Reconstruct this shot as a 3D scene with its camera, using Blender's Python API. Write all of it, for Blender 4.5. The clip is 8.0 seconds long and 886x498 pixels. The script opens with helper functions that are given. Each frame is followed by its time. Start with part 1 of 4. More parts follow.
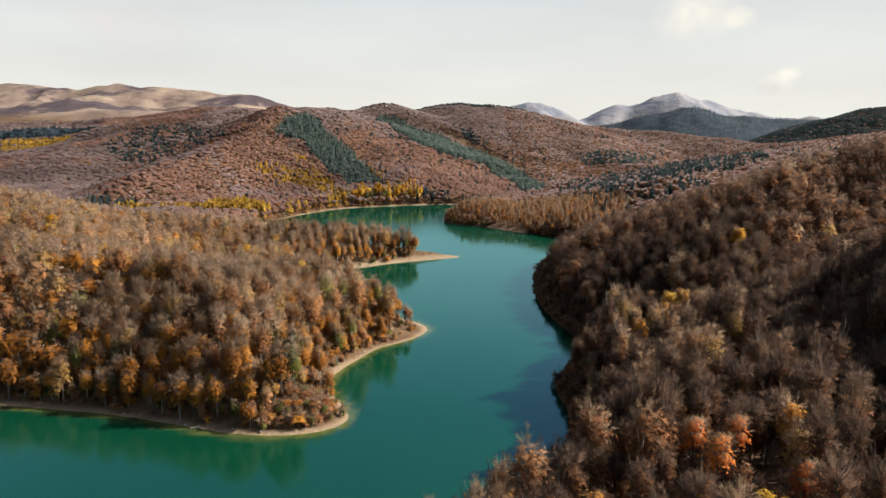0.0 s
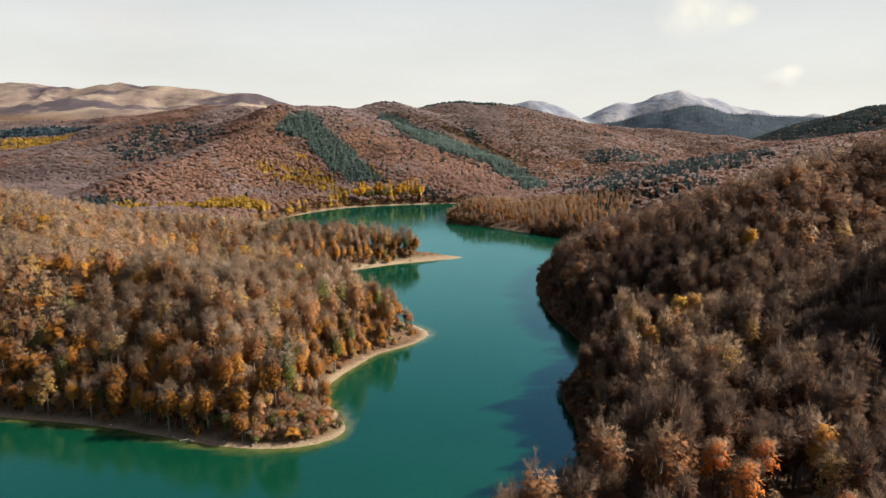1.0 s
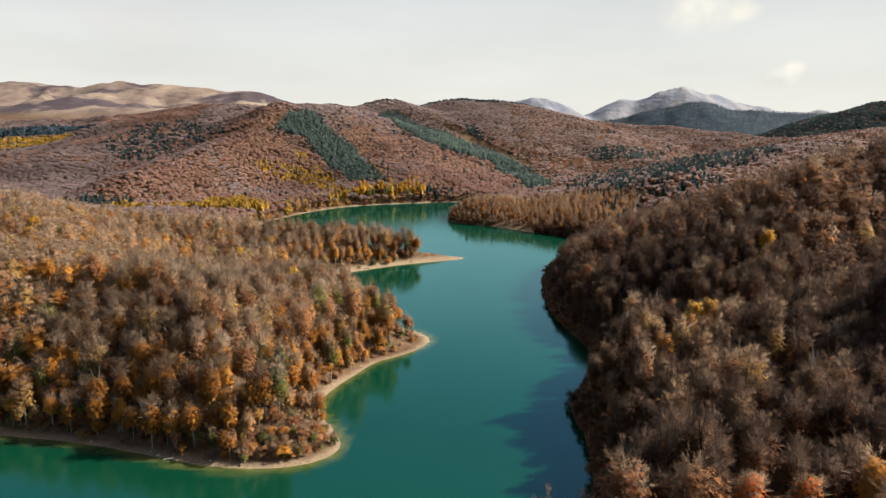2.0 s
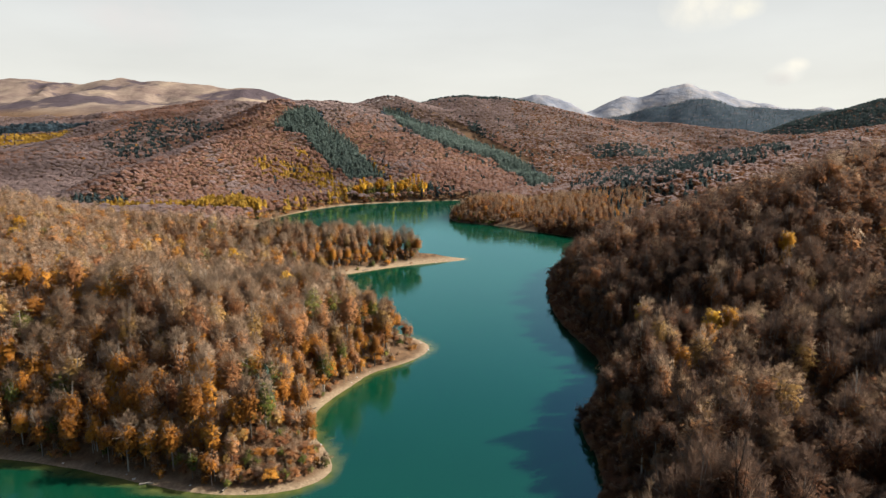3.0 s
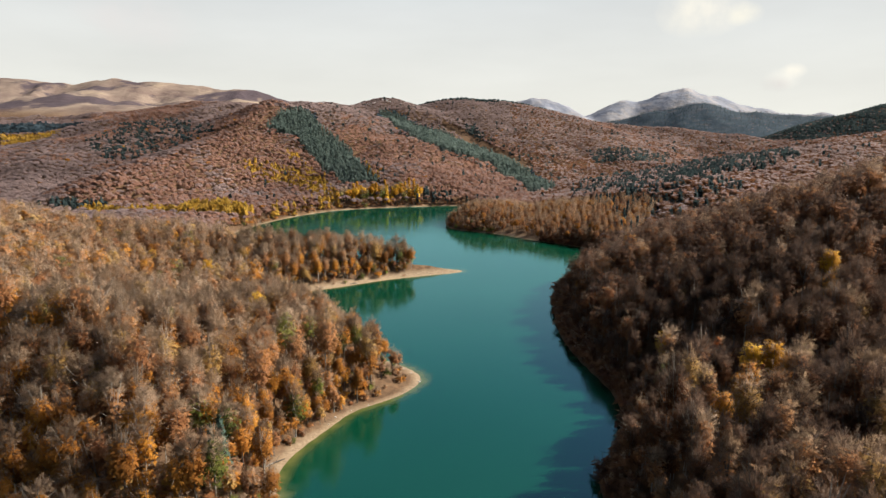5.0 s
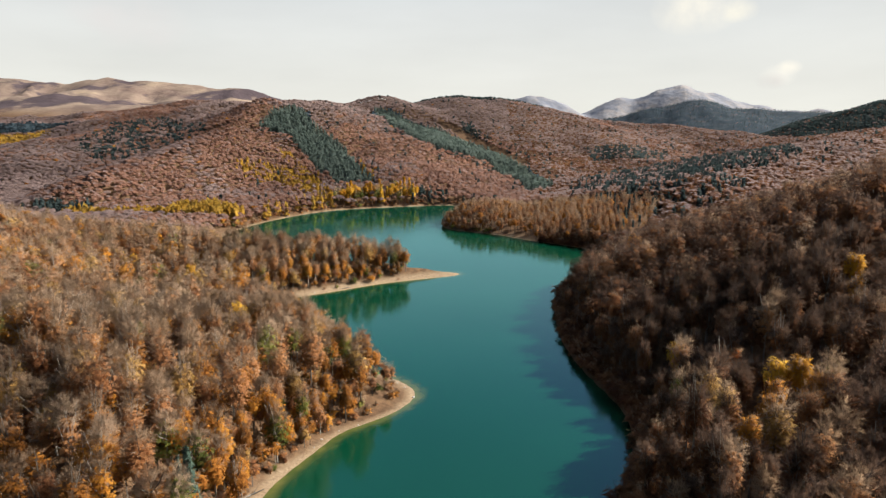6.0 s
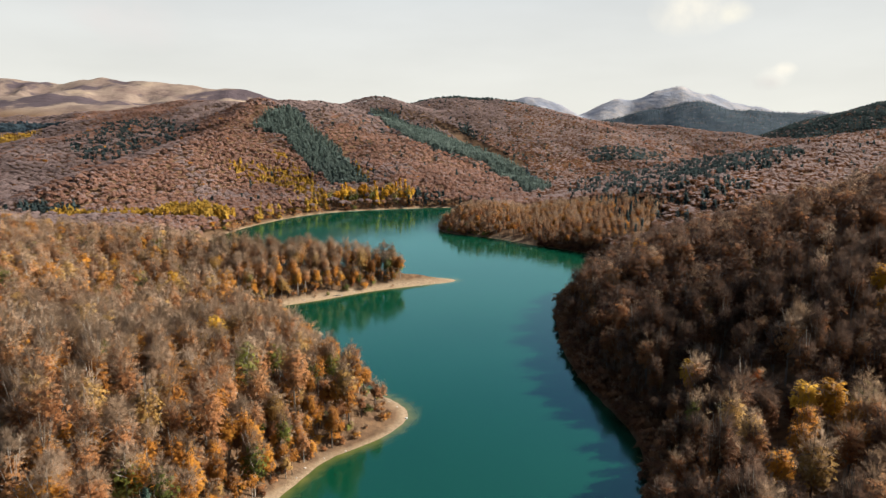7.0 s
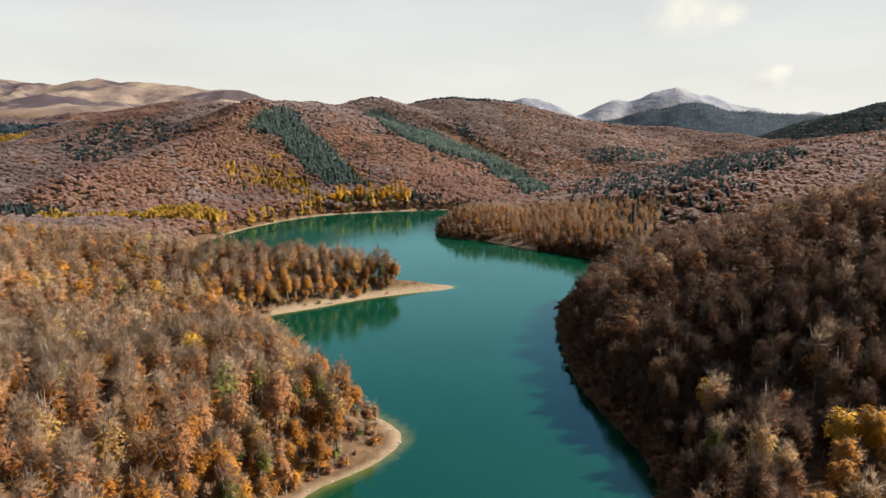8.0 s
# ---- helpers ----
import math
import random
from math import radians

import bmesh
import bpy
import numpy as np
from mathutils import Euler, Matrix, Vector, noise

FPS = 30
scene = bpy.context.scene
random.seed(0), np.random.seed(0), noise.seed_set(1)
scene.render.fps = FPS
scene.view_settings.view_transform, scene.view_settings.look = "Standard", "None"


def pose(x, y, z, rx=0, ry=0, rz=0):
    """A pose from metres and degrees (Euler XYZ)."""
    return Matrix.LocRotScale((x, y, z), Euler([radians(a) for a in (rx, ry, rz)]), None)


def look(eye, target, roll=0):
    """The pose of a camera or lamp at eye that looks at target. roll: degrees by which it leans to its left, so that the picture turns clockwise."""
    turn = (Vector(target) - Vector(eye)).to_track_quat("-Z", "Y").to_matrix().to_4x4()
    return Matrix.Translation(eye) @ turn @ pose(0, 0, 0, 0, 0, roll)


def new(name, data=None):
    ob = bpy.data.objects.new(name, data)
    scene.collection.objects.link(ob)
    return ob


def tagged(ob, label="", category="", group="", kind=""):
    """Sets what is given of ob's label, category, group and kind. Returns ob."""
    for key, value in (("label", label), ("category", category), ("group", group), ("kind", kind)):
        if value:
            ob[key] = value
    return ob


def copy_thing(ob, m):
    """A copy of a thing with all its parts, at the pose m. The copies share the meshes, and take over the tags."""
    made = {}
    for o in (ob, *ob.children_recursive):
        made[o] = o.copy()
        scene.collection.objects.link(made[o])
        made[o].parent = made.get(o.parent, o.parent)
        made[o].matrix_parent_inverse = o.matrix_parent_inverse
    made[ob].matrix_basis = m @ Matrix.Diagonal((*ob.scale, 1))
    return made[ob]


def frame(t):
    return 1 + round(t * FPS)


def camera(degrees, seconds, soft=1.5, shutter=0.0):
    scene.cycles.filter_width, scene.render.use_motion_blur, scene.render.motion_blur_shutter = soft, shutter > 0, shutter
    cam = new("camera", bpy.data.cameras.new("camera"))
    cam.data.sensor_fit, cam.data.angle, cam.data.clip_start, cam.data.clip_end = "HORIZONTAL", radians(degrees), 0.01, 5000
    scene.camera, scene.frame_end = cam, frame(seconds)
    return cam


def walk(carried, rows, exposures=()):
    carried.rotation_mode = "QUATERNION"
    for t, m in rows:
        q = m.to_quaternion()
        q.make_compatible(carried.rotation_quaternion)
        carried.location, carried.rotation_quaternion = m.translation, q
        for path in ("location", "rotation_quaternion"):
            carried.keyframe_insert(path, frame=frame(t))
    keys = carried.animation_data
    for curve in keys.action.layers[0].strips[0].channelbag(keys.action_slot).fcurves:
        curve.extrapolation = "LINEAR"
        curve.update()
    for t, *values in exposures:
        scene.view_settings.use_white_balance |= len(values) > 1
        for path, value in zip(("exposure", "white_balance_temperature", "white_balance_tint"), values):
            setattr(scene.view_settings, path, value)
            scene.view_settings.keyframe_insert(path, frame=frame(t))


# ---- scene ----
cam = camera(72.0, 8.0, soft=1.3)
PATH = [
    (0, (1.979, -2.107, 87.335), (1.853, -0.144, 86.975), 0.1),
    (0.5, (1.878, 2.162, 87.286), (1.748, 4.125, 86.925), -0.0),
    (1, (1.738, 6.903, 87.241), (1.605, 8.865, 86.876), -0.0),
    (1.5, (1.531, 12.547, 87.184), (1.394, 14.508, 86.816), -0.1),
    (3, (0.689, 32.584, 86.866), (0.543, 34.542, 86.485), -0.2),
    (3.5, (0.354, 39.866, 86.737), (0.208, 41.823, 86.355), -0.1),
    (4, (0.06, 47.382, 86.567), (-0.084, 49.34, 86.185), -0.1),
    (4.5, (-0.22, 55.157, 86.419), (-0.36, 57.115, 86.038), -0.2),
    (4.7, (-0.318, 58.269, 86.377), (-0.456, 60.229, 86.007), 0.2),
    (6, (-0.925, 78.36, 85.674), (-1.051, 80.32, 85.298), -0.1),
    (6.5, (-1.173, 85.922, 85.521), (-1.294, 87.883, 85.147), -0.0),
    (7, (-1.402, 93.284, 85.375), (-1.518, 95.246, 85.002), -0.0),
    (7.5, (-1.704, 100.579, 85.213), (-1.816, 102.541, 84.843), 0.1),
    (8, (-1.921, 107.706, 85.071), (-2.029, 109.669, 84.702), 0.0),
]
walk(cam, [(t, look(eye, target, roll)) for t, eye, target, roll in PATH], [(0, 0.76), (8, 0.76)])

# ---- light ----
SUN_AZ, SUN_EL = radians(15), radians(36)          # from the +x side, a little ahead
sun_way = Vector((math.cos(SUN_AZ) * math.cos(SUN_EL), math.sin(SUN_AZ) * math.cos(SUN_EL), math.sin(SUN_EL)))
sun_data = bpy.data.lights.new("sun", "SUN")
sun_data.energy, sun_data.angle, sun_data.color = 4.8, radians(0.55), (1.0, 0.925, 0.825)
sun = new("sun", sun_data)
sun.matrix_world = look(sun_way * 3000, (0, 0, 0))

world = bpy.data.worlds.new("sky")
world.use_nodes = True
scene.world = world
scene.cycles.transparent_max_bounces = 32  # the crowns are many thin layers deep


def build_sky():
    nt = world.node_tree
    nt.nodes.clear()
    n, l = nt.nodes.new, nt.links.new
    out, bg = n("ShaderNodeOutputWorld"), n("ShaderNodeBackground")
    sky = n("ShaderNodeTexSky")
    sky.sky_type, sky.sun_disc = "NISHITA", False
    sky.sun_elevation, sky.sun_rotation = SUN_EL, radians(90) - SUN_AZ
    sky.air_density, sky.dust_density, sky.ozone_density = 1.0, 2.5, 1.0
    tc, sep = n("ShaderNodeTexCoord"), n("ShaderNodeSeparateXYZ")
    l(tc.outputs["Generated"], sep.inputs[0])
    dim = n("ShaderNodeMixRGB")
    dim.blend_type, dim.inputs[0].default_value, dim.inputs[2].default_value = "MULTIPLY", 1, (0.145, 0.145, 0.145, 1)
    l(sky.outputs[0], dim.inputs[1])
    # a bright veil of thin high cloud that thins out towards the zenith
    veil = n("ShaderNodeValToRGB")
    veil.color_ramp.interpolation = "EASE"
    e = veil.color_ramp.elements
    e[0].position, e[0].color = 0.0, (1, 1, 1, 1)
    e[1].position, e[1].color = 0.46, (0.0, 0.0, 0.0, 1)
    e.new(0.22).color = (0.97, 0.97, 0.97, 1)
    l(sep.outputs["Z"], veil.inputs[0])
    tone = n("ShaderNodeValToRGB")
    t = tone.color_ramp.elements
    t[0].position, t[0].color = 0.0, (0.84, 0.83, 0.755, 1)
    t[1].position, t[1].color = 0.36, (0.55, 0.66, 0.72, 1)
    t.new(0.18).color = (0.74, 0.76, 0.75, 1)
    l(sep.outputs["Z"], tone.inputs[0])
    # broken streaks in the veil
    mp, nz = n("ShaderNodeMapping"), n("ShaderNodeTexNoise")
    mp.inputs["Scale"].default_value = (1.6, 1.6, 7)
    nz.inputs["Scale"].default_value, nz.inputs["Detail"].default_value = 2.2, 6
    l(tc.outputs["Generated"], mp.inputs[0])
    l(mp.outputs[0], nz.inputs["Vector"])
    amount = n("ShaderNodeMapRange")
    amount.inputs["From Min"].default_value, amount.inputs["From Max"].default_value = 0.3, 0.7
    amount.inputs["To Min"].default_value, amount.inputs["To Max"].default_value = 0.95, 1.04
    l(nz.outputs["Fac"], amount.inputs["Value"])
    streak = n("ShaderNodeMixRGB")
    streak.blend_type, streak.inputs[0].default_value = "MULTIPLY", 1
    l(tone.outputs[0], streak.inputs[1])
    l(amount.outputs[0], streak.inputs[2])
    mix = n("ShaderNodeMixRGB")
    l(veil.outputs[0], mix.inputs[0])
    l(dim.outputs[0], mix.inputs[1])
    l(streak.outputs[0], mix.inputs[2])
    # the veil is brightest on the side of the sun and dims behind
    side = n("ShaderNodeVectorMath")
    side.operation, side.inputs[1].default_value = "DOT_PRODUCT", (0.5, 0.866, 0)
    l(tc.outputs["Generated"], side.inputs[0])
    glow = n("ShaderNodeMapRange")
    glow.inputs["From Min"].default_value, glow.inputs["From Max"].default_value = -0.5, 0.3
    glow.inputs["To Min"].default_value = 0.44
    l(side.outputs["Value"], glow.inputs["Value"])
    lit = n("ShaderNodeMixRGB")
    lit.blend_type, lit.inputs[0].default_value = "MULTIPLY", 1
    l(mix.outputs[0], lit.inputs[1])
    l(glow.outputs[0], lit.inputs[2])
    # a few small fair-weather clouds low over the mountains
    flat = n("ShaderNodeVectorMath")
    flat.operation, flat.inputs[1].default_value = "MULTIPLY", (1, 1, 1.7)
    l(tc.outputs["Generated"], flat.inputs[0])
    rag = n("ShaderNodeTexNoise")
    rag.inputs["Scale"].default_value, rag.inputs["Detail"].default_value = 34, 6
    l(tc.outputs["Generated"], rag.inputs["Vector"])
    sky_colour = lit.outputs[0]
    for x, y, z, size, tint, most in ((0.411, 0.908, 0.077, 0.032, (0.93, 0.91, 0.83), 0.9), (0.421, 0.903, 0.087, 0.022, (0.99, 0.95, 0.84), 1.0),
                                      (0.301, 0.938, 0.172, 0.075, (0.97, 0.93, 0.82), 0.8), (0.354, 0.921, 0.166, 0.034, (0.98, 0.94, 0.81), 0.8),
                                      (-0.476, 0.867, 0.149, 0.085, (0.80, 0.76, 0.74), 0.4), (-0.523, 0.838, 0.157, 0.05, (0.79, 0.75, 0.73), 0.4),
                                      (0.403, 0.912, 0.070, 0.026, (0.72, 0.69, 0.66), 0.6)):
        away = n("ShaderNodeVectorMath")
        away.operation, away.inputs[1].default_value = "DISTANCE", (x, y, z * 1.7)
        l(flat.outputs[0], away.inputs[0])
        near = n("ShaderNodeMapRange")
        near.inputs["From Min"].default_value, near.inputs["From Max"].default_value = size, size * 0.2
        l(away.outputs["Value"], near.inputs["Value"])
        edge = n("ShaderNodeMath")
        edge.operation = "MULTIPLY"
        l(near.outputs[0], edge.inputs[0])
        l(rag.outputs["Fac"], edge.inputs[1])
        soft_edge = n("ShaderNodeMapRange")
        soft_edge.inputs["From Min"].default_value, soft_edge.inputs["From Max"].default_value = 0.10, 0.55
        soft_edge.inputs["To Max"].default_value = most
        l(edge.outputs[0], soft_edge.inputs["Value"])
        over = n("ShaderNodeMixRGB")
        l(soft_edge.outputs[0], over.inputs[0])
        l(sky_colour, over.inputs[1])
        over.inputs[2].default_value = (*tint, 1)
        sky_colour = over.outputs[0]
    l(sky_colour, bg.inputs["Color"])
    bg.inputs["Strength"].default_value = 0.61
    l(bg.outputs[0], out.inputs[0])


build_sky()

# ---- terrain plan ----


def lattice(ix, iy, seed):
    h = (ix.astype(np.int64) * 374761393 + iy.astype(np.int64) * 668265263 + seed * 1442695041) & 0x7FFFFFFF
    h = ((h ^ (h >> 13)) * 1274126177) & 0x7FFFFFFF
    return ((h ^ (h >> 16)) & 0xFFFF) / 65535.0


def value_noise(x, y, seed=0):
    ix, iy = np.floor(x), np.floor(y)
    fx, fy = x - ix, y - iy
    fx, fy = fx * fx * (3 - 2 * fx), fy * fy * (3 - 2 * fy)
    a, b = lattice(ix, iy, seed), lattice(ix + 1, iy, seed)
    c, d = lattice(ix, iy + 1, seed), lattice(ix + 1, iy + 1, seed)
    return (a + (b - a) * fx) * (1 - fy) + (c + (d - c) * fx) * fy


def fbm(x, y, size, octaves=4, seed=0):
    """Fractal noise from -1 to 1 with its largest lumps `size` metres wide."""
    total, amp, norm = 0.0, 1.0, 0.0
    for o in range(octaves):
        k = 2.0 ** o / size
        total = total + amp * (value_noise(x * k + 17.3 * o, y * k - 9.1 * o, seed + o) * 2 - 1)
        norm, amp = norm + amp, amp * 0.5
    return total / norm


def rounded(points, times=2):
    """Cuts the corners of a closed outline."""
    p = np.array(points, float)
    for _ in range(times):
        q = np.roll(p, -1, 0)
        p = np.stack([p * 0.75 + q * 0.25, p * 0.25 + q * 0.75], 1).reshape(-1, 2)
    return p


def inside(x, y, outline):
    p = np.array(outline, float)
    q = np.roll(p, -1, 0)
    odd = np.zeros(np.shape(x), bool)
    for (ax, ay), (bx, by) in zip(p, q):
        if ay != by:
            odd ^= ((ay > y) != (by > y)) & (x < (bx - ax) * (y - ay) / (by - ay) + ax)
    return odd


def segment(x, y, a, b):
    """Distance to the line from a to b, and how far along it the nearest point is."""
    dx, dy = b[0] - a[0], b[1] - a[1]
    s = np.clip(((x - a[0]) * dx + (y - a[1]) * dy) / (dx * dx + dy * dy), 0, 1)
    return np.hypot(x - a[0] - s * dx, y - a[1] - s * dy), s


WEST_SHORE = [(-340, 150), (-230, 181), (-156, 177), (-115, 173), (-94, 168), (-74, 163), (-60, 162), (-46, 165), (-38, 173),
              (-42, 184), (-51, 195), (-53, 207), (-50, 218), (-45.5, 229), (-41.5, 240), (-35, 246), (-28.5, 252), (-23.5, 260.5), (-21.5, 269), (-28, 278),
              (-37, 284), (-48, 293), (-62, 315), (-85, 338), (-108, 355), (-112, 372), (-99, 384), (-81, 397), (-62, 414), (-40, 427), (-10, 442)]
NORTH_SHORE = [(-22, 450), (-60, 453), (-110, 449), (-160, 460), (-200, 490), (-217, 540), (-220, 600), (-212, 655), (-190, 714),
               (-162, 752), (-116, 776), (-74, 793), (-33, 803), (-8, 790), (-5, 740), (-30, 690), (-40, 650), (-33, 618), (-10, 604)]
EAST_SHORE = [(13, 592), (33, 568), (65, 543), (87, 520), (97, 485), (82, 455), (58, 432), (43, 410), (37, 385), (35, 355), (33, 320), (37, 290),
              (43, 267), (45, 250), (39.5, 226), (30, 209), (29.5, 199), (31, 188), (31.5, 176), (27, 150), (12, 122), (-14, 100), (-30, 60),
              (-40, 0), (-60, -250), (-340, -250)]
LAKE = rounded(WEST_SHORE + NORTH_SHORE + EAST_SHORE, 2)


def shore(x, y):
    """Metres to the waterline: positive on land, negative on the lake."""
    best = np.full(np.shape(x), 1e9)
    for a, b in zip(LAKE, np.roll(LAKE, -1, 0)):
        best = np.minimum(best, segment(x, y, a, b)[0])
    return np.where(inside(x, y, LAKE), -best, best)


# crest lines (x, y, ground height), the fall of their sides and how round their tops are
RIDGES = [
    # steep hill out of view, added to cast shade on the near mound
    ([(170, -60, 130), (235, 40, 176), (254, 120, 178), (268, 152, 130), (285, 205, 95), (330, 290, 85)], 1.02, 15),
    ([(-78, 196, 9), (-100, 212, 23), (-130, 205, 28), (-160, 225, 28), (-210, 285, 21), (-265, 350, 25), (-390, 450, 33), (-560, 540, 38)], 0.3, 14),
    ([(-100, 212, 20), (-84, 268, 15), (-74, 300, 7)], 0.35, 12),
    ([(-4, 93, 7), (16, 96, 14), (32, 97, 20), (46, 95, 25), (66, 103, 26), (90, 140, 22), (130, 130, 30), (240, 130, 50)], 0.3, 12),
    ([(56, 206, 13), (75, 206, 18), (95, 188, 24), (130, 205, 28), (175, 240, 36), (260, 270, 58)], 0.42, 10),
    ([(-190, 1250, 85), (-140, 1000, 38), (-110, 850, 8)], 0.24, 70),
    ([(-401, 1200, 135), (-409, 1110, 103), (-401, 1040, 83), (-406, 960, 67), (-418, 800, 43), (-414, 705, 30), (-418, 670, 22), (-426, 620, 12)], 0.5, 25),
    ([(-377, 1290, 140), (-358, 1330, 140), (-350, 1450, 139), (-312, 1600, 142), (-237, 1700, 171), (-181, 1750, 123)], 0.36, 40),
    ([(-1227, 1400, 79), (-1182, 1450, 59), (-1071, 1500, 106), (-998, 1550, 99), (-983, 1600, 103), (-932, 1650, 136), (-878, 1700, 126), (-795, 1700, 157), (-573, 1500, 146)], 0.24, 60),
    ([(-191, 1850, 123), (-107, 1850, 140), (-57, 1850, 182), (-7, 1850, 176), (79, 1900, 146), (169, 1950, 121), (263, 2000, 124), (370, 2000, 117), (476, 2000, 99), (601, 1950, 91), (686, 1900, 77), (749, 1850, 40), (756, 1750, 45)], 0.28, 50),
    ([(-176, 1700, 114), (-75, 1550, 80), (-4, 1400, 58), (56, 1280, 25), (105, 1180, 17), (121, 950, -31)], 0.5, 20),
    ([(120, 1350, -7), (177, 1320, -4), (245, 1300, -7), (320, 1280, 16), (375, 1200, -2)], 0.2, 50),
    ([(748, 1200, 91), (652, 1150, 82), (484, 1000, 62), (321, 800, 44), (202, 640, 34), (152, 620, 4), (116, 600, 7), (86, 620, -13), (53, 640, -13), (24, 650, 2), (0, 650, 11), (-21, 645, -8)], 0.2, 20),
    ([(590, 2800, 148), (735, 2800, 184), (832, 2800, 169), (898, 2800, 218), (1002, 2800, 169), (1099, 2800, 178), (1340, 2800, 157), (1810, 2800, 162)], 0.35, 40),
    ([(944, 2150, 50), (1044, 2100, 76), (1120, 2050, 106), (1157, 2000, 127), (1223, 1980, 171), (1415, 1950, 181)], 0.3, 40),
    ([(561, 3900, 184), (681, 3900, 201), (798, 3900, 278), (901, 3900, 265), (951, 3900, 286), (1050, 3900, 326), (1167, 3900, 362), (1254, 3900, 294), (1354, 3900, 306), (1440, 3900, 266), (1628, 3900, 228), (1863, 3900, 206), (1968, 3900, 216), (2095, 3900, 184), (2843, 3900, 186)], 0.5, 15),
    ([(53, 3800, 257), (122, 3800, 269), (223, 3800, 280), (324, 3800, 305), (410, 3800, 242), (513, 3800, 168)], 0.5, 15),
    ([(-2865, 3000, 341), (-2414, 3000, 337), (-2265, 3000, 332), (-2178, 3000, 318), (-2062, 3000, 322), (-1931, 3000, 300), (-1856, 3000, 329), (-1769, 3000, 340), (-1684, 3000, 336), (-1540, 3000, 335), (-1398, 3000, 324), (-1285, 3000, 310), (-1202, 3000, 241), (-1033, 3000, 221), (-753, 3000, 234), (-587, 3000, 217)], 0.24, 40),
    ([(50, 345, 8), (72, 324, 13), (88, 306, 24), (104, 304, 35), (126, 305, 46), (151, 324, 55), (182, 349, 60), (221, 350, 71), (265, 340, 78)], 0.46, 8),
    ([(75, 372, 12), (109, 388, 26), (150, 385, 42), (198, 365, 62)], 0.42, 10),
    ([(-50, 432, 3), (-63, 428, 9), (-87, 424, 13), (-105, 420, 12), (-133, 418, 11), (-180, 430, 12), (-233, 450, 11), (-298, 480, 12)], 0.2, 12),
]


def height(x, y):
    x, y = np.asarray(x, float), np.asarray(y, float)
    sd = shore(x, y)
    far = np.clip((y - 500) / 900, 0, 1)
    base = 3 + 5 * fbm(x, y, 160, 3, 5) + 20 * np.clip((y - 900) / 1500, 0, 1) + 30 * np.clip(-y / 200, 0, 1)
    base = base + np.clip((np.abs(x) - 500) / 900, 0, 1) * np.clip((600 - y) / 600, 0, 1) * 60
    land = base
    warp = (4 + 26 * far) * fbm(x, y, 90 + 160, 4, 3)
    for crest, fall, top in RIDGES:
        best = np.full(x.shape, -1e9)
        for a, b in zip(crest, crest[1:]):
            d, s = segment(x + warp, y + warp * 0.6, a, b)
            best = np.maximum(best, a[2] + (b[2] - a[2]) * s - fall * (np.hypot(d, top) - top))
        k = 4 + 10 * far
        land = np.where(np.abs(best - land) < 60, (best + land) / 2 + np.sqrt((best - land) ** 2 / 4 + k), np.maximum(best, land))
    gully = np.abs(fbm(x, y, 210, 4, 11))
    land = land + far * (9 - 38 * gully) * 0.5 + 1.3 * fbm(x, y, 34, 3, 8)
    mount = np.clip((y - 2400) / 500, 0, 1)
    land = land + mount * 60 * (0.2 - np.abs(fbm(x, y * 0.5, 420, 5, 21)))
    # gullies that run down the front of the high mountains
    front = np.where(x > -450, np.clip((y - 3350) / 150, 0, 1) * np.clip((3790 - y) / 180, 0, 1), np.clip((y - 2350) / 250, 0, 1) * np.clip((2960 - y) / 250, 0, 1))
    land = land - front * np.where(x > -450, 130, 90) * np.abs(fbm(x + 0.35 * y, y * 0.3, 300, 3, 41))
    steep = np.maximum(np.clip((x - 5) / 30, 0, 1) * (y < 480), np.clip((x + 32) / 14, 0, 1) * np.clip((150 - y) / 15, 0, 1))
    west = 0.16 * sd + 0.40 * np.maximum(sd - 4.5, 0)
    bank = np.where((y > 238) & (y < 345), 0.5, 0.9)
    east = bank * np.minimum(sd, 14) + 0.45 * np.maximum(sd - 14, 0)
    land = land - 10 * np.exp(-((x - 62) ** 2 + (y - 268) ** 2) / 420)
    wet = np.minimum(land, west + (east - west) * steep)
    return np.where(sd > 0, np.maximum(wet, 0.12 * np.minimum(sd, 3)), np.maximum(sd * 0.22, -9)), sd


def sheet_axes():
    rows = np.concatenate([np.linspace(-260, 60, 24, endpoint=False), np.linspace(60, 480, 150, endpoint=False),
                           480 + 4300 * np.linspace(0, 1, 190) ** 1.7])
    across = np.linspace(-1, 1, 300)
    across = across * (0.72 + 0.28 * across ** 2)
    return rows, across
# ---- end of terrain plan ----

# ---- materials ----


def shader(name):
    m = bpy.data.materials.new(name)
    m.use_nodes = True
    nt = m.node_tree
    return m, nt.nodes.new, nt.links.new, nt.nodes["Principled BSDF"]


def noise_at(n, l, scale, detail=4, rough=0.55, coord="Object"):
    tc, nz = n("ShaderNodeTexCoord"), n("ShaderNodeTexNoise")
    nz.inputs["Scale"].default_value, nz.inputs["Detail"].default_value, nz.inputs["Roughness"].default_value = scale, detail, rough
    l(tc.outputs[coord], nz.inputs["Vector"])
    return nz.outputs["Fac"]


def ramp(n, l, fac, stops):
    r = n("ShaderNodeValToRGB")
    e = r.color_ramp.elements
    while len(e) < len(stops):
        e.new(0.5)
    for k, (p, c) in enumerate(stops):
        e[k].position, e[k].color = p, (*c, 1)
    l(fac, r.inputs[0])
    return r.outputs[0]


